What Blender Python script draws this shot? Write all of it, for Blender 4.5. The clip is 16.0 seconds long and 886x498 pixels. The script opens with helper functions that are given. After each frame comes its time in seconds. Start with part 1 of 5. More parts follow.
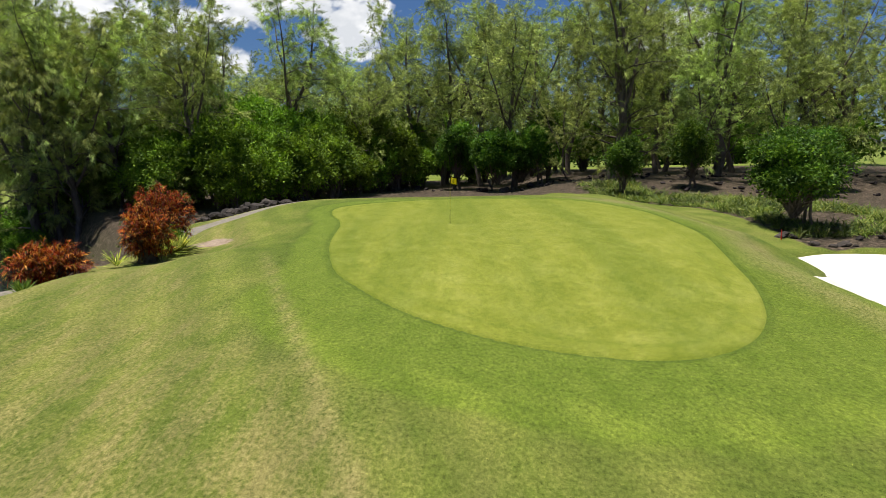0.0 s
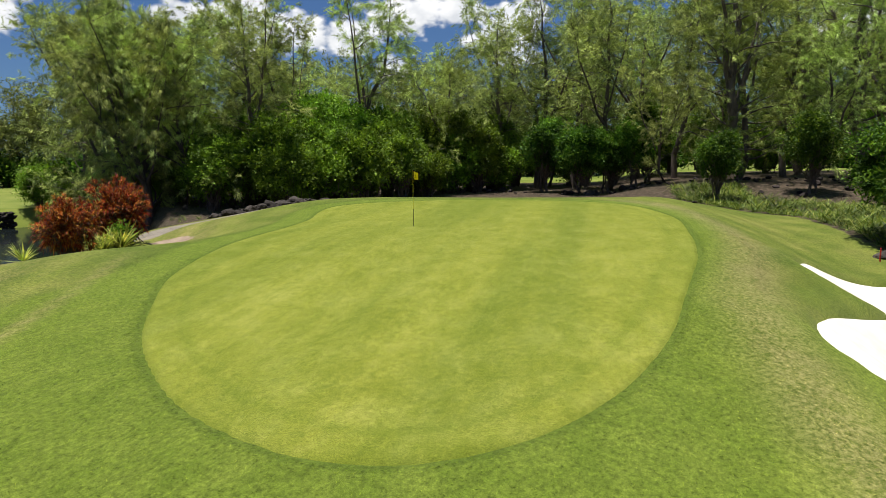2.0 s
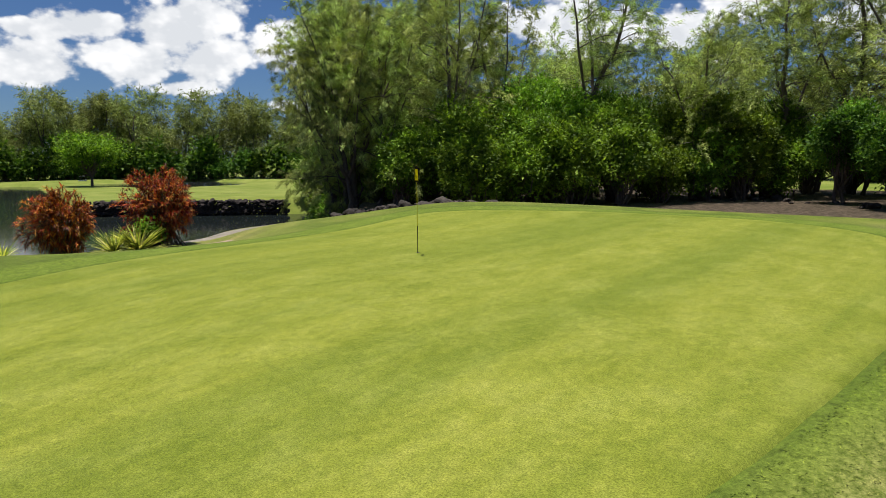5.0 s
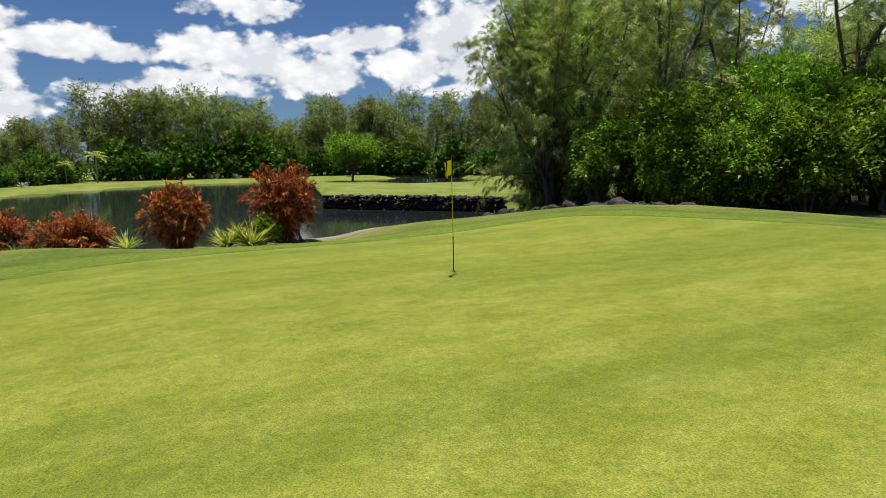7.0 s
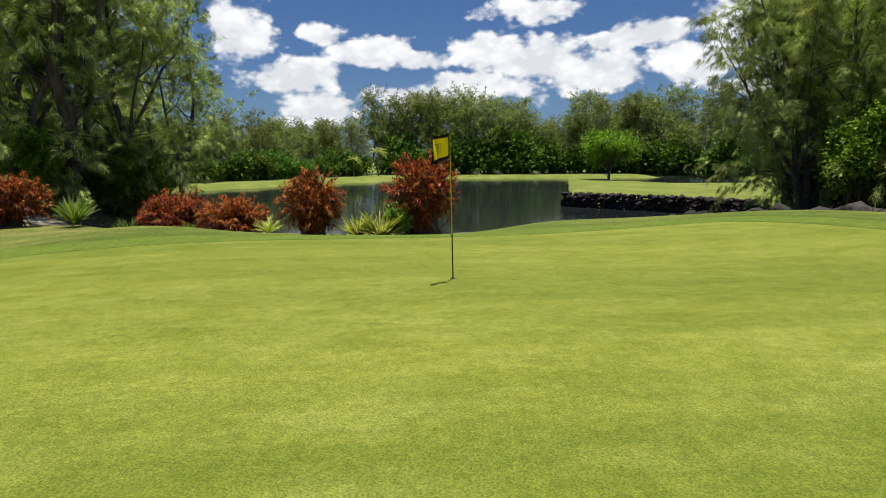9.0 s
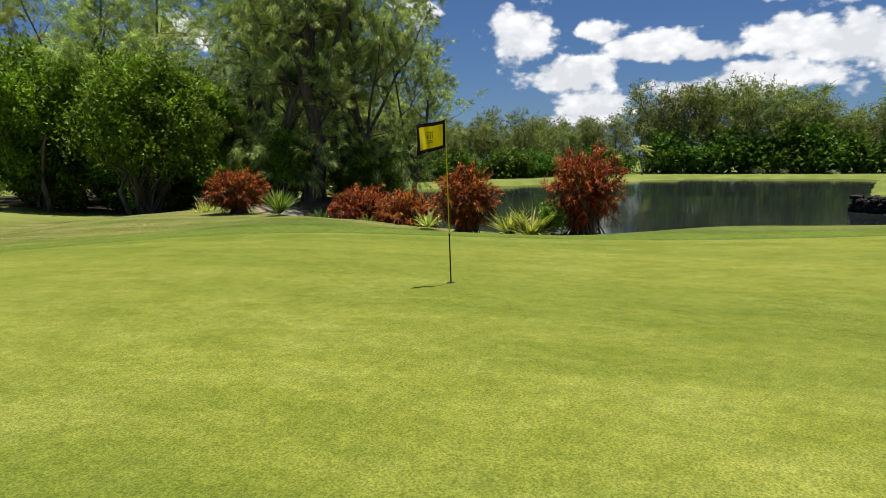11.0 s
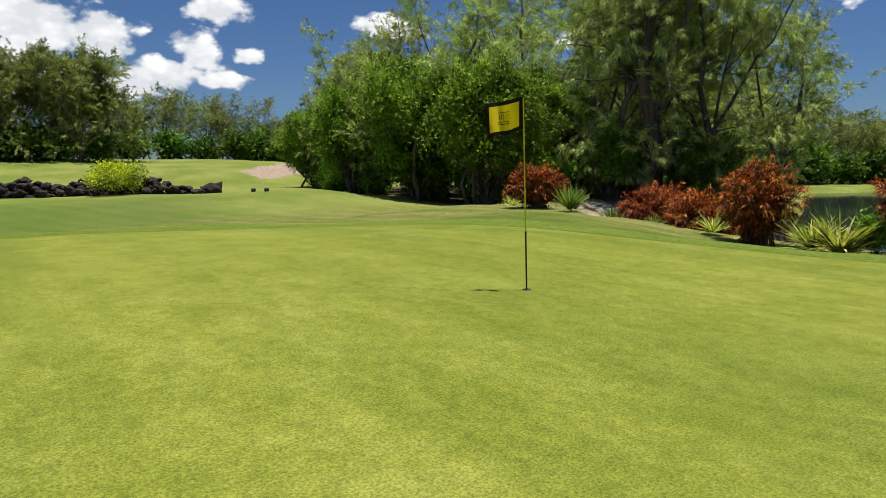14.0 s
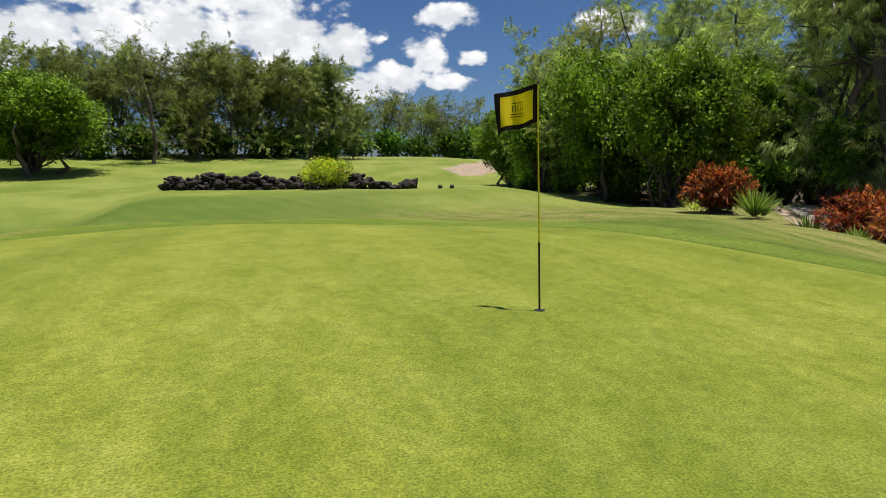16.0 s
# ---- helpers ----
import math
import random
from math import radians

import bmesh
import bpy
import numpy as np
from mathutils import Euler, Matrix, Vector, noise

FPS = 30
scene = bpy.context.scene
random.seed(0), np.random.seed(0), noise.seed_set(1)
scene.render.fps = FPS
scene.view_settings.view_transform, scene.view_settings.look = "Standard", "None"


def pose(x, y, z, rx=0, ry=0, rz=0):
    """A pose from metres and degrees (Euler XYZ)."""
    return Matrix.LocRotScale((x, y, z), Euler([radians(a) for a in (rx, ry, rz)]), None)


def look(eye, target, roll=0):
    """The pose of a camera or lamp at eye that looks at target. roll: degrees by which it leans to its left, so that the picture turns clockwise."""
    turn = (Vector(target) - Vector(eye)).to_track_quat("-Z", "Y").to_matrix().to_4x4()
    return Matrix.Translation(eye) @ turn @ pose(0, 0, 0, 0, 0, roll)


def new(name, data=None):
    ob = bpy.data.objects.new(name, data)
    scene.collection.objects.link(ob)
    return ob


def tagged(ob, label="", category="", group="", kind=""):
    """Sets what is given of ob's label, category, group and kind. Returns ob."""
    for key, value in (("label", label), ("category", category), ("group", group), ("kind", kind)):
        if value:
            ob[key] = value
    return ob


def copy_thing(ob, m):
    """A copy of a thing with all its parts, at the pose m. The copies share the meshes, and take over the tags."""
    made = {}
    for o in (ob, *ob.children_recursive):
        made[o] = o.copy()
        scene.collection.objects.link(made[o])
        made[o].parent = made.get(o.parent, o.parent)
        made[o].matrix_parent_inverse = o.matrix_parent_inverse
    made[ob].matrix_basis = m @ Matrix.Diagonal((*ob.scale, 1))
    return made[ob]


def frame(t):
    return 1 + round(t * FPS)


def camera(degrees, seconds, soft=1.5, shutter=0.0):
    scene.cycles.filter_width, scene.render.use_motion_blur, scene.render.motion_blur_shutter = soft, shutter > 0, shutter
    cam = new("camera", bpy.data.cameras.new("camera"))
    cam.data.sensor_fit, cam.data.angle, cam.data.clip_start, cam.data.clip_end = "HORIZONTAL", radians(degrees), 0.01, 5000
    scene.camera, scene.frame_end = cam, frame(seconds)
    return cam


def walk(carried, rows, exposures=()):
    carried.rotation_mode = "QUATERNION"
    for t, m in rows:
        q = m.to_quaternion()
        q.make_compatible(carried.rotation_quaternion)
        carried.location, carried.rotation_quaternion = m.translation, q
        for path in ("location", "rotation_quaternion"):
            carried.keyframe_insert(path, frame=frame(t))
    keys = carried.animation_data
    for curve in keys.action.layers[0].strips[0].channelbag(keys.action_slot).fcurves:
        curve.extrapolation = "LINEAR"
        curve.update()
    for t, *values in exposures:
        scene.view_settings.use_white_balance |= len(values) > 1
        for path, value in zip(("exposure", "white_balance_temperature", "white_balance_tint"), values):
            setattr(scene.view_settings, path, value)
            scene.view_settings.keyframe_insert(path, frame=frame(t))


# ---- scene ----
cam = camera(69.7, 16.0, soft=0.85)
PATH = [
    (0, (-0.933, -27.62, 3.219), (-0.89, -25.645, 2.909), -1.2),
    (0.5, (0.55, -26.268, 3.103), (0.522, -24.291, 2.799), -1.2),
    (1, (2.301, -25.178, 3.004), (2.173, -23.204, 2.704), -1.2),
    (1.5, (4.224, -23.981, 2.835), (3.95, -22.022, 2.539), -1.2),
    (2, (5.927, -22.502, 2.525), (5.511, -20.567, 2.237), -1.1),
    (2.5, (7.431, -20.672, 2.344), (6.868, -18.775, 2.06), -1.0),
    (3, (8.538, -18.648, 2.264), (7.832, -16.798, 1.984), -0.9),
    (3.2, (8.99, -17.817, 2.342), (8.222, -15.992, 2.059), -0.7),
    (5.3, (9.979, -10.096, 2.187), (8.638, -8.639, 1.905), -0.2),
    (5.5, (10.015, -9.523, 2.183), (8.624, -8.114, 1.899), -0.0),
    (6, (9.988, -8.072, 2.082), (8.469, -6.802, 1.8), -0.2),
    (6.5, (9.923, -6.686, 2.04), (8.281, -5.579, 1.759), -0.5),
    (7, (9.948, -5.485, 2.04), (8.198, -4.558, 1.758), -0.7),
    (7.5, (9.75, -4.242, 1.941), (7.913, -3.503, 1.66), -0.7),
    (8, (9.598, -3.051, 1.858), (7.695, -2.505, 1.575), -0.3),
    (8.5, (9.379, -1.895, 1.788), (7.429, -1.548, 1.506), -0.3),
    (9, (8.993, -0.795, 1.72), (7.018, -0.652, 1.439), -0.2),
    (9.2, (8.849, -0.383, 1.724), (6.87, -0.322, 1.442), -0.1),
    (11.3, (7.314, 2.999, 1.525), (5.496, 2.212, 1.247), -0.5),
    (11.5, (7.095, 3.216, 1.483), (5.312, 2.354, 1.206), -0.5),
    (12, (6.706, 3.716, 1.466), (5.022, 2.674, 1.185), -0.7),
    (12.5, (6.215, 4.121, 1.414), (4.641, 2.919, 1.137), -0.6),
    (13, (5.751, 4.448, 1.384), (4.3, 3.1, 1.11), -0.4),
    (13.5, (5.276, 4.718, 1.396), (3.963, 3.234, 1.121), -0.3),
    (14, (4.776, 4.947, 1.411), (3.601, 3.352, 1.136), -0.3),
    (14.5, (4.212, 5.088, 1.395), (3.177, 3.399, 1.12), -0.1),
    (15, (3.65, 5.193, 1.396), (2.766, 3.42, 1.121), -0.1),
    (15.5, (3.111, 5.272, 1.405), (2.385, 3.428, 1.13), -0.2),
    (16, (2.592, 5.254, 1.405), (1.999, 3.365, 1.126), -0.0),
]
walk(cam, [(t, look(eye, target, roll)) for t, eye, target, roll in PATH])

# ---------------------------------------------------------------- light
SUN_ELEV, SUN_AZ = radians(84), radians(281)      # azimuth clockwise from +y
world = bpy.data.worlds.new("sky")
scene.world = world
world.use_nodes = True
wn, wl = world.node_tree.nodes, world.node_tree.links
wn.clear()
w_out = wn.new("ShaderNodeOutputWorld")
w_bg = wn.new("ShaderNodeBackground")
w_sky = wn.new("ShaderNodeTexSky")
w_sky.sky_type, w_sky.sun_disc = "NISHITA", False
w_sky.sun_elevation, w_sky.sun_rotation = SUN_ELEV, SUN_AZ
w_sky.air_density, w_sky.dust_density, w_sky.ozone_density = 1.0, 0.3, 2.0
w_tc = wn.new("ShaderNodeTexCoord")
w_sep = wn.new("ShaderNodeSeparateXYZ")
wl.new(w_tc.outputs["Generated"], w_sep.inputs[0])


def wmath(op, a, b=None, c=None, clamp=False):
    n = wn.new("ShaderNodeMath")
    n.operation, n.use_clamp = op, clamp
    for i, v in enumerate((a, b, c)):
        if v is None:
            continue
        if isinstance(v, (int, float)):
            n.inputs[i].default_value = v
        else:
            wl.new(v, n.inputs[i])
    return n.outputs[0]


# cumulus heaps: bearing from +y, height over the horizon, half width and half height, in degrees
CLOUDS_WEST = [(-102.7, 10.0, 3.5, 2.1), (-96.4, 10.3, 1.9, 0.9), (-92.4, 8.9, 4.0, 1.2), (-87.7, 8.4, 2.6, 0.9), (-97.9, 7.2, 4.3, 1.6), (-96.4, 4.2, 3.7, 1.6), (-89.7, 5.0, 4.1, 1.4), (-81.6, 9.0, 3.6, 1.4),
               (-77.2, 8.2, 6.0, 2.0), (-82.5, 6.2, 6.1, 1.4), (-71.9, 7.3, 6.3, 1.8), (-68.2, 10.3, 3.5, 1.3), (-71.3, 9.6, 2.4, 0.9), (-78.2, 12.5, 3.8, 1.2), (-65.0, 7.5, 3.6, 2.0), (-63.2, 10.4, 2.4, 1.5), (-111.6, 12.5, 2.3, 0.9)]
CLOUDS_NORTH = [(-60.9, 11.1, 4.5, 2.7), (-59.1, 8.0, 3.5, 2.2), (-61.0, 5.8, 3.0, 0.7), (-36.2, 9.1, 2.0, 1.1), (-33.6, 11.2, 3.6, 1.4), (-24.6, 10.3, 4.2, 1.8), (-51.3, 9.8, 4.5, 1.8), (-46.7, 11.2, 3.3, 1.8),
                (-53.2, 4.5, 2.0, 0.6), (-28.6, 10.7, 3.0, 3.2), (-20.0, 10.2, 2.8, 1.6), (-14.9, 11.9, 3.3, 1.9), (-6.3, 10.7, 3.3, 2.5), (-9.1, 12.0, 3.5, 1.2), (-16.2, 7.5, 1.8, 1.6), (20.0, 8.0, 4.0, 2.4)]
CLOUDS_SOUTH = [(-175.3, 9.6, 3.5, 2.0), (-171.1, 9.3, 2.6, 1.8), (-170.4, 6.0, 3.8, 1.4), (-166.9, 7.0, 4.3, 1.2), (-163.9, 8.9, 2.1, 1.7), (-162.4, 6.6, 2.5, 0.7), (-160.2, 8.7, 1.2, 0.6), (-162.5, 12.1, 2.0, 1.0),
                (165.7, 9.5, 4.4, 2.2), (170.9, 9.6, 4.5, 2.0), (176.2, 10.0, 5.3, 2.6), (-177.6, 10.3, 4.8, 2.8), (-131.4, 10.4, 2.5, 1.2), (-148.0, 11.1, 2.5, 1.0), (167.0, 13.0, 7.0, 2.2), (-179.0, 13.2, 7.0, 2.2), (-176.0, 6.5, 5.0, 1.8)]


def wnoise(scale, detail, rough, off, kind="ShaderNodeTexNoise"):
    m = wn.new("ShaderNodeMapping")
    m.inputs["Location"].default_value, m.inputs["Scale"].default_value = off, (1, 1, 1.5)
    wl.new(w_tc.outputs["Generated"], m.inputs[0])
    n = wn.new(kind)
    if kind == "ShaderNodeTexVoronoi":
        n.feature = "SMOOTH_F1"
    n.inputs["Scale"].default_value, n.inputs["Detail"].default_value, n.inputs["Roughness"].default_value = scale, detail, rough
    wl.new(m.outputs[0], n.inputs["Vector"])
    return n.outputs[0]


def wstep(v, lo, hi):
    n = wn.new("ShaderNodeMapRange")
    n.interpolation_type = "SMOOTHSTEP"
    wl.new(v, n.inputs[0])
    n.inputs[1].default_value, n.inputs[2].default_value = lo, hi
    return n.outputs[0]


# scattered cloud high overhead, then the heaps
w_body = wmath("MULTIPLY", wstep(wnoise(3.0, 3, 0.5, (2.0, 0.4, 1.0)), 0.55, 0.70), wstep(w_sep.outputs[2], 0.30, 0.42))
w_turn = wmath("ARCTAN2", w_sep.outputs[0], w_sep.outputs[1])
w_rise = wmath("ARCSINE", w_sep.outputs[2])
w_under = 0.0
for bearing, rise, half, tall in CLOUDS_WEST + CLOUDS_NORTH + CLOUDS_SOUTH:
    w_du = wmath("MULTIPLY", wmath("WRAP", wmath("SUBTRACT", w_turn, radians(bearing)), math.pi, -math.pi), 1 / radians(half * 2.0))
    w_dv = wmath("MULTIPLY", wmath("SUBTRACT", w_rise, radians(rise)), 1 / radians(tall * 2.05))
    w_far = wmath("SQRT", wmath("ADD", wmath("MULTIPLY", w_du, w_du), wmath("MULTIPLY", w_dv, w_dv)))
    w_one = wmath("SUBTRACT", 1.0, w_far, clamp=True)
    w_body = wmath("MAXIMUM", w_body, w_one)
    w_under = wmath("MAXIMUM", w_under, wmath("MULTIPLY", wmath("ADD", w_one, 0.0, clamp=True), wmath("SUBTRACT", 0.25, w_dv, clamp=True)))
w_fluff = wnoise(11.0, 10, 0.60, (4.3, 1.7, 0.4))
w_puff = wnoise(24.0, 2.5, 0.6, (0.3, 0.2, 0.1), "ShaderNodeTexVoronoi")
w_heap = wmath("ADD", w_body, wmath("MULTIPLY", wmath("SUBTRACT", w_fluff, 0.5), 1.25))
w_heap = wmath("ADD", w_heap, wmath("MULTIPLY", wmath("SUBTRACT", 0.42, w_puff), 0.45))
w_mask = wmath("MULTIPLY", wstep(w_heap, 0.20, 0.44), wstep(w_body, 0.0, 0.10))
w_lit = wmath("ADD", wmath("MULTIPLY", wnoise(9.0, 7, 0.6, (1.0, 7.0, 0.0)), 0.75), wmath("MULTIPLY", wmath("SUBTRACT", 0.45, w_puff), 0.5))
w_lit = wmath("SUBTRACT", w_lit, wmath("MULTIPLY", w_under, 0.3))
w_col = wn.new("ShaderNodeValToRGB")
w_col.color_ramp.elements[0].position, w_col.color_ramp.elements[0].color = 0.0, (10.6, 11.0, 11.6, 1)
w_col.color_ramp.elements[1].position, w_col.color_ramp.elements[1].color = 0.32, (15.2, 15.2, 15.3, 1)
wl.new(w_lit, w_col.inputs[0])
w_mix = wn.new("ShaderNodeMix")
w_mix.data_type = "RGBA"
wl.new(w_mask, w_mix.inputs["Factor"])
w_tint = wn.new("ShaderNodeMix")
w_tint.data_type, w_tint.blend_type = "RGBA", "MULTIPLY"
w_tint.inputs["Factor"].default_value = 1.0
w_tint.inputs["B"].default_value = (0.46, 0.64, 0.94, 1)
wl.new(w_sky.outputs[0], w_tint.inputs["A"])
wl.new(w_tint.outputs["Result"], w_mix.inputs["A"])
wl.new(w_col.outputs[0], w_mix.inputs["B"])
wl.new(w_mix.outputs["Result"], w_bg.inputs[0])
w_bg.inputs[1].default_value = 0.052
wl.new(w_bg.outputs[0], w_out.inputs[0])

sun_data = bpy.data.lights.new("sun", "SUN")
scene.view_settings.exposure = 0.44
sun_data.energy, sun_data.angle, sun_data.color = 5.0, radians(0.53), (1.0, 0.96, 0.90)
sun = new("sun", sun_data)
sun_dir = Vector((math.sin(SUN_AZ) * math.cos(SUN_ELEV), math.cos(SUN_AZ) * math.cos(SUN_ELEV), math.sin(SUN_ELEV)))
sun.matrix_world = look(sun_dir * 200, (0, 0, 0))

# ---------------------------------------------------------------- materials


class Mat:
    """A small builder of node materials."""

    def __init__(self, name):
        self.m = bpy.data.materials.new(name)
        self.m.use_nodes = True
        self.n, self.l = self.m.node_tree.nodes, self.m.node_tree.links
        self.bsdf, self.out = self.n["Principled BSDF"], self.n["Material Output"]
        self.tc = None

    def put(self, sock, v):
        if isinstance(v, (int, float)):
            sock.default_value = v
        elif isinstance(v, tuple):
            sock.default_value = v if len(v) == 4 or len(sock.default_value) == 3 else (*v, 1)
        else:
            self.l.new(v, sock)

    def where(self):
        if not self.tc:
            self.tc = self.n.new("ShaderNodeNewGeometry").outputs["Position"]
        return self.tc

    def noise(self, scale, detail=4, rough=0.55, stretch=(1, 1, 1), turn=0.0, vec=None):
        m = self.n.new("ShaderNodeMapping")
        m.inputs["Scale"].default_value, m.inputs["Rotation"].default_value = stretch, (0, 0, turn)
        self.l.new(vec or self.where(), m.inputs[0])
        n = self.n.new("ShaderNodeTexNoise")
        n.inputs["Scale"].default_value, n.inputs["Detail"].default_value, n.inputs["Roughness"].default_value = scale, detail, rough
        self.l.new(m.outputs[0], n.inputs["Vector"])
        return n.outputs[0]

    def math(self, op, a, b=0.0, clamp=False):
        n = self.n.new("ShaderNodeMath")
        n.operation, n.use_clamp = op, clamp
        self.put(n.inputs[0], a), self.put(n.inputs[1], b)
        return n.outputs[0]

    def step(self, v, lo, hi):
        n = self.n.new("ShaderNodeMapRange")
        n.interpolation_type = "SMOOTHSTEP"
        self.put(n.inputs[0], v)
        n.inputs[1].default_value, n.inputs[2].default_value = lo, hi
        return n.outputs[0]

    def mix(self, f, a, b, mode="MIX"):
        n = self.n.new("ShaderNodeMix")
        n.data_type, n.blend_type = "RGBA", mode
        self.put(n.inputs["Factor"], f), self.put(n.inputs["A"], a), self.put(n.inputs["B"], b)
        return n.outputs["Result"]

    def ramp(self, v, *stops):
        n = self.n.new("ShaderNodeValToRGB")
        e = n.color_ramp.elements
        while len(e) < len(stops):
            e.new(0.5)
        for el, (p, c) in zip(e, stops):
            el.position, el.color = p, (*c, 1)
        self.put(n.inputs[0], v)
        return n.outputs[0]

    def attr(self, name):
        n = self.n.new("ShaderNodeAttribute")
        n.attribute_name = name
        return n.outputs["Fac"]

    def bump(self, v, strength, dist):
        n = self.n.new("ShaderNodeBump")
        n.inputs["Strength"].default_value, n.inputs["Distance"].default_value = strength, dist
        self.l.new(v, n.inputs["Height"])
        self.l.new(n.outputs[0], self.bsdf.inputs["Normal"])

    def island(self):
        return self.n.new("ShaderNodeNewGeometry").outputs["Random Per Island"]

    def objrand(self):
        return self.n.new("ShaderNodeObjectInfo").outputs["Random"]

    def sheen(self, weight, tint=(0.62, 0.72, 0.16, 1), rough=0.45):
        """The soft shine of grass seen along the ground."""
        for key, v in (("Sheen Weight", weight), ("Sheen Tint", tint), ("Sheen Roughness", rough)):
            self.bsdf.inputs[key].default_value = v
        return self

    def done(self, color=None, rough=0.8, spec=0.3, metal=0.0):
        if color is not None:
            self.put(self.bsdf.inputs["Base Color"], color)
        self.put(self.bsdf.inputs["Roughness"], rough)
        self.bsdf.inputs["Specular IOR Level"].default_value = spec
        self.bsdf.inputs["Metallic"].default_value = metal
        return self.m


def leaf_material(name, stops, vary=0.35, translucent=0.35, rough=0.55, clump_shade=0.55):
    """Foliage: colour by leaf and by plant, lit and shaded clumps painted in, part of the light let through."""
    k = Mat(name)
    col = k.ramp(k.island(), *stops)
    hsv = k.n.new("ShaderNodeHueSaturation")
    k.l.new(col, hsv.inputs["Color"])
    k.put(hsv.inputs["Value"], k.math("ADD", k.math("MULTIPLY", k.objrand(), vary), 1 - vary / 2))
    k.put(hsv.inputs["Hue"], k.math("ADD", k.math("MULTIPLY", k.objrand(), 0.03), 0.485))
    # noise paints sunlit and self-shaded clumps into the leaf colour
    out = k.mix(0.75, hsv.outputs[0], k.ramp(k.noise(clump_shade, 3, 0.6), (0.37, (0.20, 0.23, 0.22)), (0.62, (1.95, 1.88, 1.5))), "MULTIPLY")
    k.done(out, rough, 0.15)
    tr = k.n.new("ShaderNodeBsdfTranslucent")
    k.l.new(k.mix(1.0, out, (1.25, 1.3, 0.7, 1), "MULTIPLY"), tr.inputs[0])
    mx = k.n.new("ShaderNodeMixShader")
    mx.inputs[0].default_value = translucent
    k.l.new(k.bsdf.outputs[0], mx.inputs[1]), k.l.new(tr.outputs[0], mx.inputs[2])
    k.l.new(mx.outputs[0], k.out.inputs[0])
    return k.m


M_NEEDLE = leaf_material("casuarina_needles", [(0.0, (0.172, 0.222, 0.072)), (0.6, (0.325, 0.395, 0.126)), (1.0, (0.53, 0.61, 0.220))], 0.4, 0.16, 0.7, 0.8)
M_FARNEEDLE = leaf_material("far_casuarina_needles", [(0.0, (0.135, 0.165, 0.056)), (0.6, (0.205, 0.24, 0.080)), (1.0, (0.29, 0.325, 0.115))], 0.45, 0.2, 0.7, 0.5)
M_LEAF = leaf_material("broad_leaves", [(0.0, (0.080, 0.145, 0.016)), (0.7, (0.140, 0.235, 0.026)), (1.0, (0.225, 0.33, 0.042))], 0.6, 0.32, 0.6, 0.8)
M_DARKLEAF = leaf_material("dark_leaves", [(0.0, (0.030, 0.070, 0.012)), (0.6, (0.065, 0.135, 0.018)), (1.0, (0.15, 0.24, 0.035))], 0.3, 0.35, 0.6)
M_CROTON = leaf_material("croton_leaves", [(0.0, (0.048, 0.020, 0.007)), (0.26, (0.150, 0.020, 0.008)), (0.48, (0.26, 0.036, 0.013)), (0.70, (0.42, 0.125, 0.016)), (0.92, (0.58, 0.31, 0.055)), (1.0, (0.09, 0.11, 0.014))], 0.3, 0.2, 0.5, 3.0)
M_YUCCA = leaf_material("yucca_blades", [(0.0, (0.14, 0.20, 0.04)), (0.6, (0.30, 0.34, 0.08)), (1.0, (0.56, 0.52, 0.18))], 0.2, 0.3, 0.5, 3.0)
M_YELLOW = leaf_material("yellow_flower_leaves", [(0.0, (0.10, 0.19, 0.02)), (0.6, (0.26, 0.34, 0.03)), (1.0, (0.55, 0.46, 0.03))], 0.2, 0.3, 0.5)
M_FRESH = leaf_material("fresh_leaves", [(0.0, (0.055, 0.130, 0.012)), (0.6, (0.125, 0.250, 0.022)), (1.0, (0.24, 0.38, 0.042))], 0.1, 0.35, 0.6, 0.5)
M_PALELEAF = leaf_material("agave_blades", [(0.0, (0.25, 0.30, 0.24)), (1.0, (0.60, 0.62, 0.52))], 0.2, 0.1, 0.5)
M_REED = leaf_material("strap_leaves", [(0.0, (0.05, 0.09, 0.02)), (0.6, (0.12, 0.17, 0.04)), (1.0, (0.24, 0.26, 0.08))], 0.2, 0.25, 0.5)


def bark(name, a, b):
    k = Mat(name)
    v = k.noise(3.0, 6, 0.65, (1, 1, 0.25))
    k.bump(k.noise(14, 5, 0.7, (1, 1, 0.2)), 0.8, 0.03)
    return k.done(k.ramp(v, (0.3, a), (0.7, b)), 0.9, 0.2)


M_BARK = bark("grey_bark", (0.055, 0.042, 0.034), (0.19, 0.155, 0.13))
M_PALEBARK = bark("pale_bark", (0.18, 0.15, 0.12), (0.36, 0.32, 0.28))


def rock_material(name, a, b, c):
    k = Mat(name)
    v = k.noise(1.7, 7, 0.65)
    k.bump(k.noise(9, 6, 0.7), 0.9, 0.05)
    col = k.ramp(v, (0.25, a), (0.55, b), (0.8, c))
    hsv = k.n.new("ShaderNodeHueSaturation")
    k.l.new(col, hsv.inputs["Color"])
    k.put(hsv.inputs["Value"], k.math("ADD", k.math("MULTIPLY", k.objrand(), 0.8), 0.6))
    return k.done(hsv.outputs[0], 0.92, 0.25)


M_LAVA = rock_material("lava_rock", (0.014, 0.011, 0.010), (0.036, 0.028, 0.026), (0.085, 0.068, 0.062))
M_GREYROCK = rock_material("bank_rock", (0.016, 0.013, 0.011), (0.046, 0.038, 0.032), (0.14, 0.115, 0.098))


def turf_colors(k):
    """Mown turf with grain, mottles and dry patches; returns the colours of putting green and rough."""
    fine = k.noise(60, 4, 0.78)
    grain = k.noise(9, 4, 0.65)
    patch = k.noise(0.55, 6, 0.66)
    mott = k.noise(1.5, 6, 0.72, (1.0, 0.6, 1), radians(28))
    return fine, grain, patch, mott


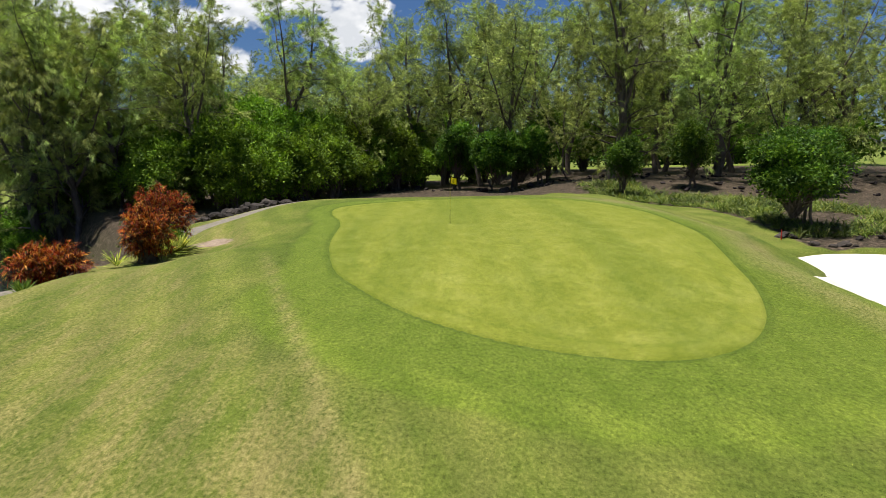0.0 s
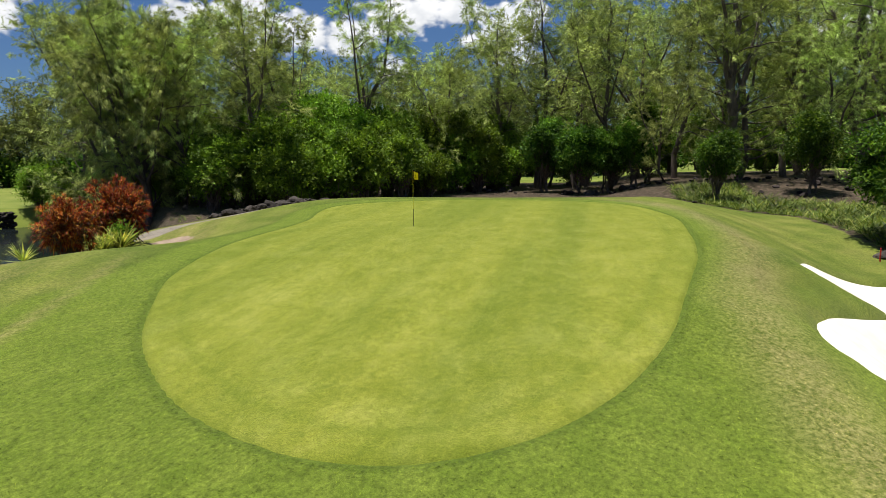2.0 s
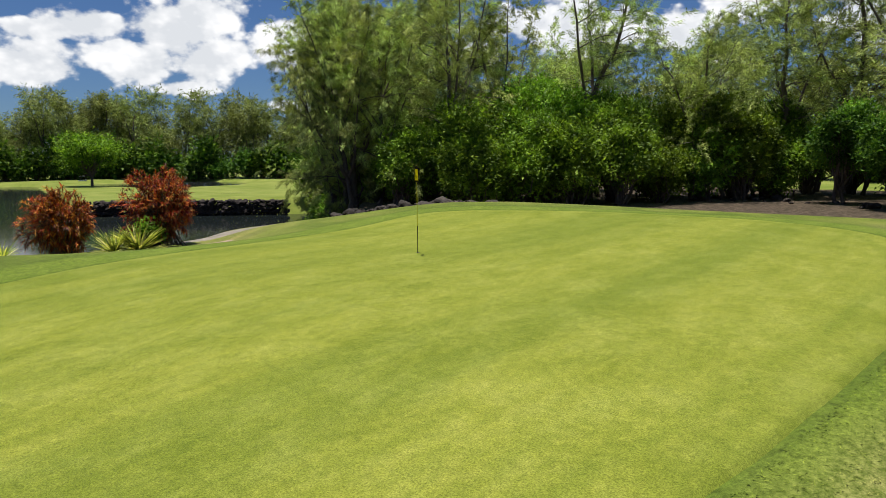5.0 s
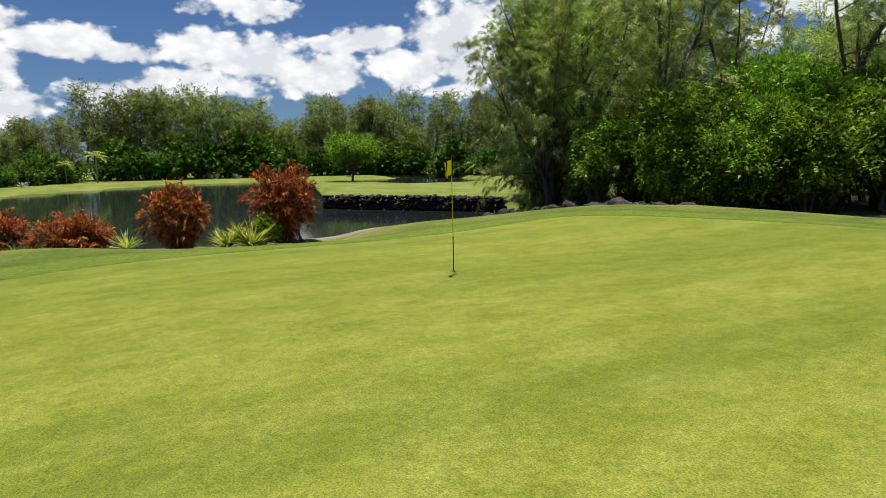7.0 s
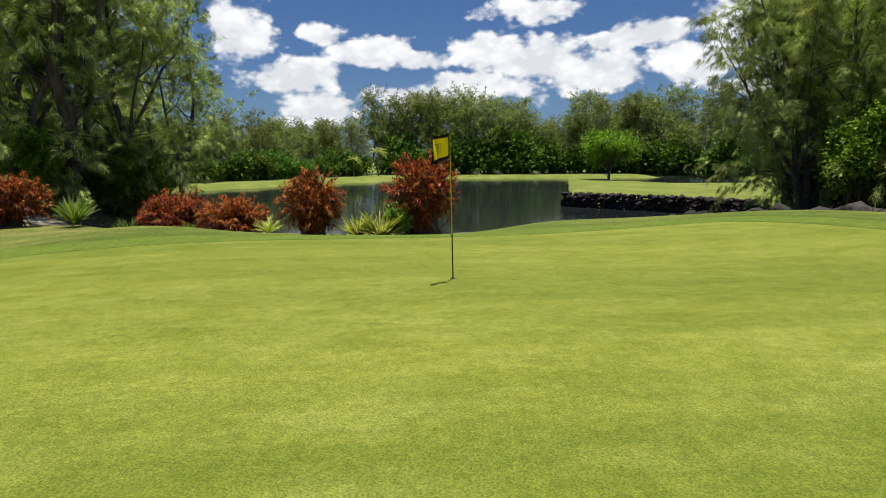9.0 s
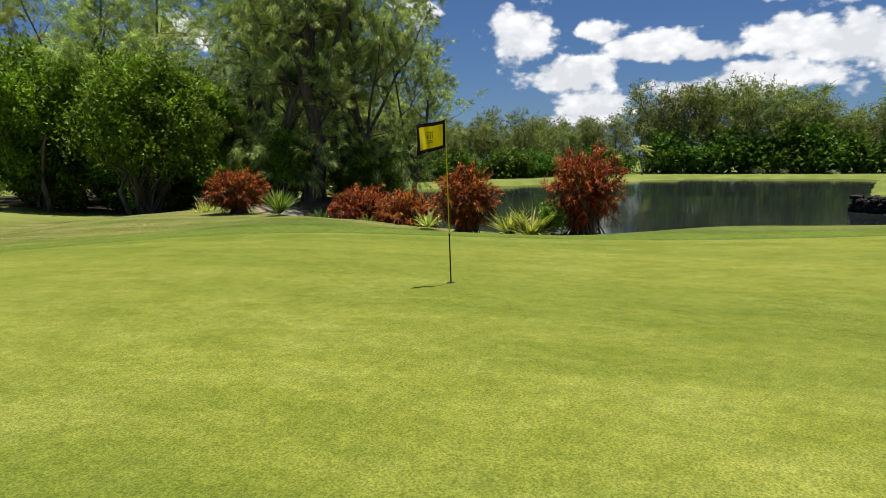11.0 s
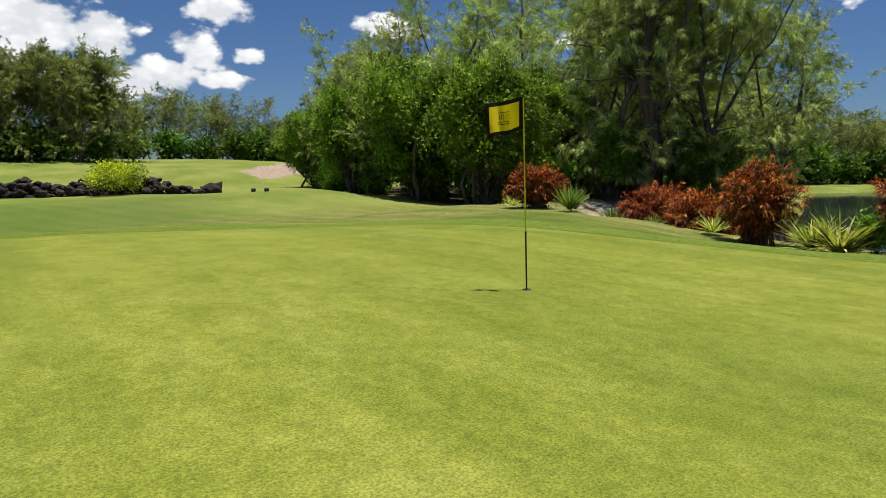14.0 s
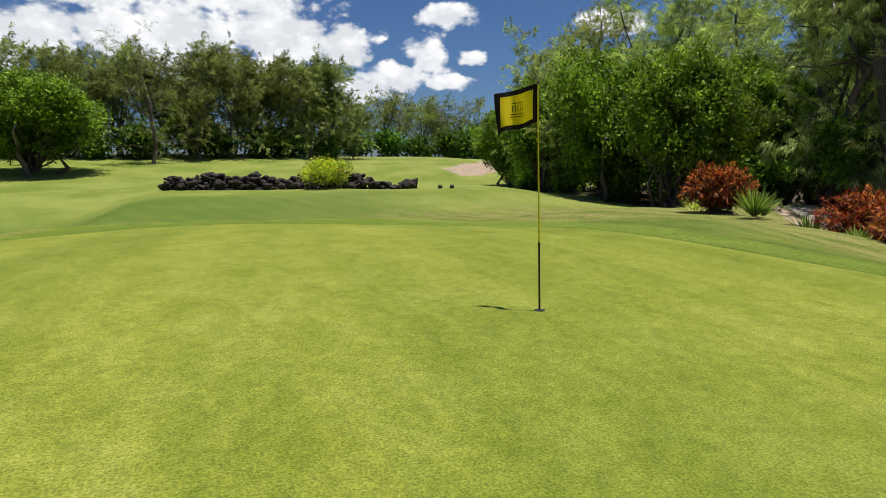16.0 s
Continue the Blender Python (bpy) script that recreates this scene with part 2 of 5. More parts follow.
def green_material():
    k = Mat("putting_turf")
    fine, grain, patch, mott = turf_colors(k)
    v = k.math("ADD", k.math("MULTIPLY", mott, 0.65), k.math("MULTIPLY", patch, 0.35))
    col = k.ramp(v, (0.36, (0.134, 0.158, 0.016)), (0.50, (0.169, 0.190, 0.026)), (0.64, (0.210, 0.226, 0.043)))
    band = k.noise(0.42, 2, 0.5, (1.0, 0.06, 1), radians(-6))
    col = k.mix(0.8, col, k.ramp(band, (0.40, (0.82, 0.88, 0.78)), (0.60, (1.18, 1.13, 1.18))), "MULTIPLY")
    edge = k.attr("green_gap")
    ring = k.math("MULTIPLY", k.step(edge, -0.95, -0.75), k.step(edge, -0.55, -0.70))
    col = k.mix(k.math("MULTIPLY", ring, 0.3), col, (0.105, 0.142, 0.013))
    # darker towards the lip: longer grass, with the lip's shade painted in
    col = k.mix(k.math("MULTIPLY", k.step(k.math("ADD", edge, k.math("MULTIPLY", k.math("SUBTRACT", grain, 0.5), 0.2)), -0.16, -0.02), 0.35), col, (0.085, 0.125, 0.012))
    col = k.mix(0.78, col, k.ramp(fine, (0.36, (0.42, 0.44, 0.36)), (0.64, (1.55, 1.55, 1.5))), "MULTIPLY")
    col = k.mix(0.5, col, k.ramp(grain, (0.35, (0.70, 0.76, 0.60)), (0.65, (1.25, 1.22, 1.22))), "MULTIPLY")
    fleck = k.noise(5.5, 5, 0.7, (1.0, 0.45, 1), radians(35))
    col = k.mix(0.45, col, k.ramp(fleck, (0.36, (0.74, 0.82, 0.66)), (0.62, (1.14, 1.12, 1.14))), "MULTIPLY")
    spot = k.noise(3.4, 4, 0.6)
    col = k.mix(k.math("MULTIPLY", k.step(spot, 0.56, 0.80), 0.6), col, (0.110, 0.140, 0.016))
    rake = k.noise(2.6, 3, 0.6, (1.0, 0.12, 1), radians(22))
    col = k.mix(0.5, col, k.ramp(rake, (0.38, (0.88, 0.92, 0.84)), (0.62, (1.10, 1.07, 1.12))), "MULTIPLY")
    k.bump(fine, 0.6, 0.015)
    return k.sheen(0.26, (0.70, 0.78, 0.20, 1)).done(col, 0.8, 0.09)


M_GREEN = green_material()


def ground_material(name, blades=False):
    k = Mat(name)
    fine, grain, patch, mott = turf_colors(k)
    strand = k.noise(15, 5, 0.78, (1, 0.7, 1), radians(20))
    wide = k.noise(0.16, 4, 0.6)
    rough = k.ramp(k.math("ADD", k.math("MULTIPLY", patch, 0.6), k.math("MULTIPLY", wide, 0.4)), (0.38, (0.074, 0.112, 0.013)), (0.52, (0.122, 0.150, 0.025)), (0.68, (0.190, 0.196, 0.048)))
    dry = k.mix(k.math("MULTIPLY", k.step(k.math("ADD", k.math("MULTIPLY", k.noise(1.3, 7, 0.75, (1, 0.22, 1), radians(-14)), 0.6), k.math("MULTIPLY", strand, 0.4)), 0.42, 0.60), k.math("MULTIPLY", k.attr("dry"), 0.72)), rough, (0.215, 0.182, 0.074))
    collar = k.ramp(mott, (0.35, (0.104, 0.148, 0.016)), (0.65, (0.148, 0.190, 0.027)))
    g = k.attr("green_gap")
    rim = k.attr("collar")
    wob = k.math("ADD", rim, k.math("MULTIPLY", k.math("SUBTRACT", patch, 0.5), 0.25))
    base = k.mix(k.step(wob, 0.92, 1.08), collar, dry)
    base = k.mix(k.math("MULTIPLY", k.attr("edge_line"), 0.5), base, (0.050, 0.080, 0.010))
    # dark rim outside the green: longer grass plus the lip's shadow as colour
    base = k.mix(k.math("MULTIPLY", k.step(k.math("ADD", g, k.math("MULTIPLY", k.math("SUBTRACT", grain, 0.5), 0.25)), 0.22, 0.02), 0.38), base, (0.040, 0.070, 0.009))
    base = k.mix(k.math("MULTIPLY", k.attr("mowline"), k.step(strand, 0.32, 0.52)), base, (0.26, 0.215, 0.095))
    base = k.mix(0.55, base, k.ramp(k.attr("stripe"), (0.2, (0.80, 0.84, 0.78)), (0.8, (1.18, 1.15, 1.14))), "MULTIPLY")
    worn = k.mix(k.math("MULTIPLY", k.attr("worn"), k.step(k.math("ADD", strand, k.math("MULTIPLY", patch, 0.5)), 0.55, 0.9)), base, (0.255, 0.212, 0.100))
    grassy = k.mix(0.8, worn, k.ramp(strand, (0.34, (0.46, 0.48, 0.42)), (0.66, (1.6, 1.6, 1.5))), "MULTIPLY")
    grassy = k.mix(0.6, grassy, k.ramp(fine, (0.34, (0.5, 0.5, 0.45)), (0.66, (1.4, 1.4, 1.35))), "MULTIPLY")
    far = k.mix(k.step(k.attr("fairway"), 0.0, 1.0), grassy, k.mix(0.25, k.ramp(wide, (0.4, (0.125, 0.170, 0.022)), (0.6, (0.20, 0.232, 0.048))), grassy))
    # soil, its colours darkened and mottled to stand in for tree shade
    soil = k.ramp(k.noise(3.6, 7, 0.78), (0.36, (0.013, 0.010, 0.007)), (0.50, (0.050, 0.036, 0.026)), (0.68, (0.20, 0.145, 0.105)))
    lit = k.step(k.math("ADD", k.attr("soil"), k.math("MULTIPLY", k.math("SUBTRACT", k.noise(0.7, 5, 0.65), 0.5), 0.9)), 0.42, 0.58)
    far = k.mix(k.attr("lush"), far, k.mix(0.3, (0.058, 0.108, 0.010), grassy))
    col = k.mix(lit, far, soil)
    # bare earth; under the trees the same pale colour paints sunlit soil
    col = k.mix(k.step(k.math("ADD", k.attr("bare"), k.math("MULTIPLY", k.math("SUBTRACT", k.noise(1.1, 6, 0.7), 0.5), 0.9)), 0.42, 0.62), col, k.ramp(k.noise(2.0, 6, 0.7), (0.3, (0.19, 0.135, 0.095)), (0.7, (0.40, 0.31, 0.235))))
    pave = k.ramp(k.noise(3.0, 6, 0.7), (0.3, (0.15, 0.130, 0.105)), (0.7, (0.29, 0.255, 0.21)))
    col = k.mix(k.step(k.math("ADD", k.attr("path"), k.math("MULTIPLY", k.math("SUBTRACT", grain, 0.5), 0.25)), 0.88, 0.80), col, pave)
    if blades:
        col = k.mix(1.0, col, k.ramp(k.island(), (0.0, (0.95, 1.0, 0.9)), (0.55, (1.2, 1.2, 1.1)), (0.88, (1.5, 1.45, 1.35)), (1.0, (2.0, 1.8, 1.8))), "MULTIPLY")
    else:
        k.bump(k.math("ADD", strand, k.math("MULTIPLY", fine, 0.6)), 0.6, 0.035)
    return k.sheen(0.14, (0.66, 0.72, 0.30, 1)).done(col, 0.85, 0.10)


M_GROUND = ground_material("turf_and_soil")
M_BLADES = ground_material("grass_blades", True)


def sand_material():
    k = Mat("bunker_sand")
    col = k.ramp(k.noise(1.2, 6, 0.65), (0.3, (0.62, 0.57, 0.47)), (0.7, (0.76, 0.72, 0.63)))
    k.bump(k.noise(7, 6, 0.6, (1, 0.3, 1), 0.5), 0.4, 0.03)
    return k.done(col, 0.95, 0.1)


M_SAND = sand_material()


def water_material():
    k = Mat("lake_water")
    k.bump(k.noise(1.6, 5, 0.6, (1, 0.45, 1), 0.4), 0.08, 0.05)
    k.bsdf.inputs["IOR"].default_value = 1.33
    k.done((0.008, 0.011, 0.011), 0.07, 0.4)
    murk = k.n.new("ShaderNodeBsdfDiffuse")
    k.put(murk.inputs[0], k.ramp(k.noise(0.06, 3, 0.5), (0.4, (0.012, 0.016, 0.016)), (0.7, (0.028, 0.032, 0.028))))
    mx = k.n.new("ShaderNodeMixShader")
    mx.inputs[0].default_value = 0.2
    k.l.new(k.bsdf.outputs[0], mx.inputs[1]), k.l.new(murk.outputs[0], mx.inputs[2])
    k.l.new(mx.outputs[0], k.out.inputs[0])
    return k.m


M_WATER = water_material()


def plain(name, col, rough=0.5, spec=0.4, metal=0.0, scale=30.0, amount=0.15):
    k = Mat(name)
    v = k.noise(scale, 3, 0.6)
    c = k.mix(amount, col, k.ramp(v, (0.3, (0.55, 0.55, 0.55)), (0.7, (1.25, 1.25, 1.25))), "MULTIPLY")
    return k.done(c, rough, spec, metal)


M_POLE_Y = plain("yellow_enamel", (0.72, 0.60, 0.02), 0.35)
M_POLE_K = plain("black_enamel", (0.012, 0.012, 0.013), 0.35)
M_WHITE = plain("white_paint", (0.8, 0.8, 0.78), 0.4)
M_RED = plain("red_paint", (0.55, 0.03, 0.02), 0.5)
M_DARK = plain("dark_plastic", (0.02, 0.02, 0.022), 0.5)


def cloth(name, col):
    k = Mat(name)
    k.bump(k.noise(220, 2, 0.5), 0.2, 0.002)
    k.done(col, 0.8, 0.2)
    tr = k.n.new("ShaderNodeBsdfTranslucent")
    k.put(tr.inputs[0], col)
    mx = k.n.new("ShaderNodeMixShader")
    mx.inputs[0].default_value = 0.3
    k.l.new(k.bsdf.outputs[0], mx.inputs[1]), k.l.new(tr.outputs[0], mx.inputs[2])
    k.l.new(mx.outputs[0], k.out.inputs[0])
    return k.m


M_FLAG = cloth("yellow_cloth", (0.80, 0.62, 0.01))
M_FLAGK = cloth("black_cloth", (0.015, 0.010, 0.009))

# ---------------------------------------------------------------- the lie of the land


def ss(t):
    t = np.clip(t, 0.0, 1.0)
    return t * t * (3 - 2 * t)


WATER_Z = -5.0


def shore(x, y):
    """Metres into the lake (negative on land)."""
    near = -20.0 - np.where(y < -1, 0.020, 0.018) * (y + 1) ** 2 - x
    far = np.minimum(x + 200, 0.613 * (x + 156) + 0.79 * (y + 22))
    south = np.minimum(y + 15 - 0.152 * (x + 33) + np.maximum(0, -x - 46) * 0.27, 99)
    north = np.where(x > -80, (24 + (x + 80) * 0.92 - y) * 0.74, (24 + (-80 - x) * 0.27 - y) * 0.9)
    u, w = -0.9 * (x + 176) + 0.44 * (y - 84), 0.44 * (x + 176) + 0.9 * (y - 84)
    pond = (1 - np.hypot(u / 36, w / 22)) * 22
    return np.maximum(np.minimum(np.minimum(near, far), np.minimum(south, north)), pond)


def SCAR(x, y):
    """Metres along and behind the bare bank in the hill."""
    return -0.72 * (x + 30) - 0.69 * (y + 81.5), 0.69 * (x + 30) - 0.72 * (y + 81.5)


def ground(x, y):
    """Height of the land, before greens and bunkers are cut into it."""
    x, y = np.asarray(x, float), np.asarray(y, float)
    z = (-0.70 * ss((-y - 3) / 15) - 0.63 * ss((-y - 16.5) / 9)) * (1 - 0.8 * ss((-x - 7) / 5) * ss((y + 30) / 14))
    z = z - (1.2 + 1.0 * ss((12 - y) / 14)) * ss((x - 9.9 + 1.4 * ss((-y - 3) / 6)) / 6.5) * ss((y + 62) / 26)
    z = z - 1.3 * ss((y - 15) / 12) * ss((16 - x) / 8)
    z = z + 0.35 * np.exp(-(((x + 5) / 6.0) ** 2 + ((y - 10.5) / 4.0) ** 2))
    z = z - 0.85 * ss((-x - 5 - 2.6 * ss(y / 5)) / (6.0 + 3.0 * ss(y / 4))) * ss((27 - y) / 8) * (1 - 0.45 * ss((-y - 3) / 6))
    z = z - (0.75 + 0.2 * ss((-y - 5) / 3) * ss((y + 12) / 3)) * ss((-x - 13.0 + 0.6 * ss((-y - 4) / 2) * ss((y + 12) / 3) - 1.5 * ss((-y - 10) / 3) - 1.2 * ss((y - 1) / 4)) / 2.2) * ss((24 - y) / 8) * ss((y + 22) / 6)
    z = z + 1.1 * ss((y - 23) / 11) * ss((x - 8) / 9) * ss((75 - x) / 20) * ss((110 - y) / 40)
    z = z + 0.42 * np.exp(-(((x + 8.3) / 2.6) ** 2 + ((y + 7.5) / 3.4) ** 2))
    z = z + 3.7 * ss((-y - 58) / 55) * ss((x + 70) / 40)
    z = z + 1.25 * np.exp(-(((x + 13.5) / 7) ** 2 + ((y + 37) / 9) ** 2))
    z = z + 0.35 * np.exp(-(((x + 14) / 14) ** 2 + ((y + 46) / 9) ** 2)) - 0.35 * np.exp(-(((x + 2) / 30) ** 2 + ((y + 31) / 7) ** 2))
    z = z + 0.9 * (ss((SCAR(x, y)[1] + 2.5) / 4.5) - ss((SCAR(x, y)[1] - 3) / 24)) * ss((15 - np.abs(SCAR(x, y)[0])) / 6)
    west = np.maximum(ss((-x - 30) / 30) * ss((y + 60) / 40), ss((-x - 58) / 30) * ss((y + 110) / 40))
    z = z * (1 - west) + west * (-4.1 + 1.2 * ss((x + 105) / 30) * ss((y - 18) / 10))
    s = shore(x, y)
    edge = np.where((y > 20) & (x < -54), 0.9, 4.0)
    return z + (-6.4 - z) * ss((s + edge) / (edge + 1.2))


def spline(pts, n=14):
    """A closed smooth outline through the given corners."""
    p = np.array(pts, float)
    a, b, c, d = np.roll(p, 1, 0), p, np.roll(p, -1, 0), np.roll(p, -2, 0)
    t = np.linspace(0, 1, n, endpoint=False)[None, :, None]
    a, b, c, d = (q[:, None] for q in (a, b, c, d))
    return (0.5 * (2 * b + (c - a) * t + (2 * a - 5 * b + 4 * c - d) * t**2 + (3 * b - a - 3 * c + d) * t**3)).reshape(-1, 2)


def gap(x, y, loop, closed=True):
    """Distance to an outline, negative inside a closed one."""
    x, y = np.asarray(x, float), np.asarray(y, float)
    best, inside = np.full(x.shape, 1e9), np.zeros(x.shape, bool)
    q = np.roll(loop, -1, 0) if closed else loop[1:]
    for (ax, ay), (bx, by) in zip(loop, q):
        dx, dy = bx - ax, by - ay
        t = np.clip(((x - ax) * dx + (y - ay) * dy) / (dx * dx + dy * dy + 1e-9), 0, 1)
        best = np.minimum(best, np.hypot(x - ax - t * dx, y - ay - t * dy))
        if closed and dy:
            inside ^= ((ay > y) != (by > y)) & (x < ax + (y - ay) * dx / dy)
    return np.where(inside, -best, best)


GREEN = spline([(-3.8, -9.0), (-2.9, -10.9), (-1.7, -12.9), (-0.4, -14.4), (1.0, -15.6), (2.7, -16.4), (4.1, -16.45), (5.4, -15.7), (6.4, -14.4), (7.1, -12.9), (7.6, -11.4), (8.0, -9.7), (8.45, -7.8),
                (8.95, -5.5), (9.4, -1.5), (9.6, 4.0), (8.2, 10.0), (5.0, 12.6), (2.0, 12.4), (0.0, 11.4), (-1.4, 10.2), (-3.0, 9.1), (-4.8, 8.2), (-6.0, 7.0), (-5.9, 5.0), (-5.2, 2.5), (-4.85, 0.0), (-4.65, -3.4), (-4.4, -6.0)], 6)
SAND = spline([(11.7, -4.1), (12.2, -2.8), (13.4, -1.0), (15.5, 1.0), (18.5, 2.0), (22.5, 0.6), (26.0, -5.0), (24.0, -13.0), (18.0, -16.0), (13.0, -14.8), (10.9, -12.6),
               (10.25, -11.0), (10.4, -9.5), (11.0, -8.2), (12.6, -6.4), (13.4, -5.4), (12.5, -5.0)], 8)
TRACK = np.array([(-4.5, 27.0), (-8.6, 20.5), (-10.3, 14.0), (-11.7, 8.0), (-12.6, 4.5), (-13.7, 0.5), (-15.3, -4.0), (-16.8, -6.5), (-19.2, -10.5), (-22.0, -16.0), (-26.0, -22.5)])
WORN = np.array([(8.2, 13.0), (9.6, 10.5), (10.5, 7.0), (11.0, 2.5), (10.9, -1.0), (10.4, -4.5), (9.6, -7.7), (9.15, -9.6), (9.05, -11.5), (9.05, -13.0), (9.0, -14.5), (9.0, -16.5)])


def axis(lo, hi, step, far, grow):
    """Grid lines: even between lo and hi, wider and wider out to far."""
    mid = list(np.arange(lo, hi + step / 2, step))
    a, b, s = mid[0], mid[-1], step
    left, right = [], []
    while b < far:
        s *= grow
        a, b = a - s, b + s
        left.append(a), right.append(b)
    return np.array(left[::-1] + mid + right)


def sheet(xs, ys, z):
    """Vertices and faces of a grid."""
    gx, gy = np.meshgrid(xs, ys)
    v = np.stack([gx, gy, z], -1).reshape(-1, 3)
    n = len(xs)
    i = (np.arange(len(ys) - 1)[:, None] * n + np.arange(n - 1)).ravel()
    return v, np.stack([i, i + 1, i + n + 1, i + n], 1)


def mesh_from(name, verts, faces, smooth=True):
    """A mesh from arrays; faces all of one size."""
    verts, faces = np.asarray(verts, np.float32), np.asarray(faces, np.int32)
    me = bpy.data.meshes.new(name)
    k = faces.shape[1]
    me.vertices.add(len(verts))
    me.vertices.foreach_set("co", verts.ravel())
    me.loops.add(faces.size)
    me.loops.foreach_set("vertex_index", faces.ravel())
    me.polygons.add(len(faces))
    me.polygons.foreach_set("loop_start", np.arange(0, faces.size, k, dtype=np.int32))
    me.update(calc_edges=True)
    if smooth:
        me.polygons.foreach_set("use_smooth", np.ones(len(faces), bool))
    return me


def thing(name, me, mat, label="", category="", group="", kind="", parent=None, at=None):
    ob = new(name, me)
    if me is not None and not me.materials:
        me.materials.append(mat)
    if parent is not None:
        ob.parent = parent
    if at is not None:
        ob.matrix_basis = at
    return tagged(ob, label, category, group, kind)


def part(name, me, mat, parent, label=""):
    return thing(name, me, mat, label, parent=parent)


def lie(gx, gy):
    """What covers the land at each place: distances to green, sand, path and worn strip, and shares of soil, dry grass and so on."""
    near = (np.abs(gx) < 40) & (np.abs(gy) < 45)
    g, s, p, w = (np.full(gx.shape, 50.0) for _ in range(4))
    g[near], s[near] = gap(gx[near], gy[near], GREEN), gap(gx[near], gy[near], SAND)
    p[near], w[near] = gap(gx[near], gy[near], TRACK, False), gap(gx[near], gy[near], WORN, False)
    soil = ss((gy - 22.5 - 0.35 * np.maximum(gx + 8, 0) * (gx < 12)) / 4) * (gy < 64) * ss((gx + 48) / 6) * ss((14 - gx) / 2)
    east = gx - 17.7 + 0.55 * np.maximum(0, gy - 16)
    soil = np.maximum(soil, ss((east + 0.6) / 1.6) * ss((gy - 1.0) / 2.5) * (gy < 64) * (gx < 60))
    soil = np.maximum(soil, ss((-gx - 14.2) / 2.0) * ss((gy + 19) / 6) * ss((gx + 40) / 8) * (gy < 40))
    soil = np.maximum(soil, ss((-gx - 19.5 + 0.15 * (gy + 17)) / 4) * (gy < -12) * (gy > -62) * (gx > -60))
    across = gx + 4.0 - 0.33 * (-14.0 - gy)          # east of the mower's turning line
    dry = ss((g - 2) / 3) * (0.35 + 0.65 * ss((4 - gx) / 8)) * (0.55 + 0.6 * ss((0.15 - across) / 0.3))
    stripe = (0.5 + 0.5 * np.sin(across * 3.4)) * ss((g - 1.6) / 1.0)
    mowline = 0.65 * np.exp(-((across / 0.16) ** 2)) * ss((g - 0.8) / 1.5) * ss((-gy - 6) / 3) * ss((gy + 30) / 5)
    fair = np.maximum(ss((-gy - 26) / 8), np.maximum(ss((-gx - 40) / 10), ss((gy - 64) / 6)))
    lush = 0.9 * np.exp(-(((gy + 35.5) / 9.5) ** 4)) * ss((gx + 10) / 7) * ss((42 - gx) / 12)
    bare = np.maximum(np.exp(-(((gx + 10.7) / 1.1) ** 2 + ((gy - 1.0) / 0.8) ** 2)), 1.2 * np.exp(-((SCAR(gx, gy)[0] / 9.0) ** 4 + (SCAR(gx, gy)[1] / 2.6) ** 2)))
    bare = np.maximum(bare, 0.75 * np.exp(-((p - 1.5) / 0.5) ** 2) * (gx > np.interp(gy, TRACK[::-1, 1], TRACK[::-1, 0])) * ss((-gy - 2) / 3))
    # sunlit spots of soil under the trees, painted as paler patches
    bare = np.maximum(bare, 0.30 * ss((gy - 22) / 5) * ss((48 - gy) / 8) * ss((gx - 4) / 6) * ss((60 - gx) / 8))
    bare = np.maximum(bare, 0.22 * ss((gy - 34) / 4) * ss((50 - gy) / 6) * ss((gx + 8) / 4) * ss((14 - gx) / 6))
    collar = g / (1.25 + 1.9 * ss((-gy - 8) / 5))
    return {"mowline": mowline, "stripe": stripe, "lush": lush, "bare": bare, "green_gap": g, "path": p, "worn": 0.68 * ss((1.15 - w) / 1.1), "soil": soil, "dry": dry, "fairway": fair, "sand_gap": s,
            "collar": collar, "edge_line": np.exp(-((g - 1.3) / 0.14) ** 2) * ss((gy + 10) / 3)}


def tag_land(me, cover):
    for name, a in cover.items():
        me.attributes.new(name, "FLOAT", "POINT").data.foreach_set("value", a.ravel().astype(np.float32))


def build_ground():
    xs, ys = axis(-24, 27, 0.25, 1500, 1.085), axis(-34, 30, 0.25, 1500, 1.085)
    gx, gy = np.meshgrid(xs, ys)
    cover = lie(gx, gy)
    g, s = cover["green_gap"], cover["sand_gap"]
    z = ground(gx, gy) - 0.12 * ss((0.10 - g) / 0.45) - 1.0 * ss((0.15 - s) / 0.7) + 0.07 * np.exp(-((s - 0.45) / 0.3) ** 2)
    v, f = sheet(xs, ys, z)
    me = mesh_from("ground", v, f)
    tag_land(me, cover)
    thing("ground", me, M_GROUND, "mown grass sheet with dry patches, soil and a grey path", "ground", kind="structure")


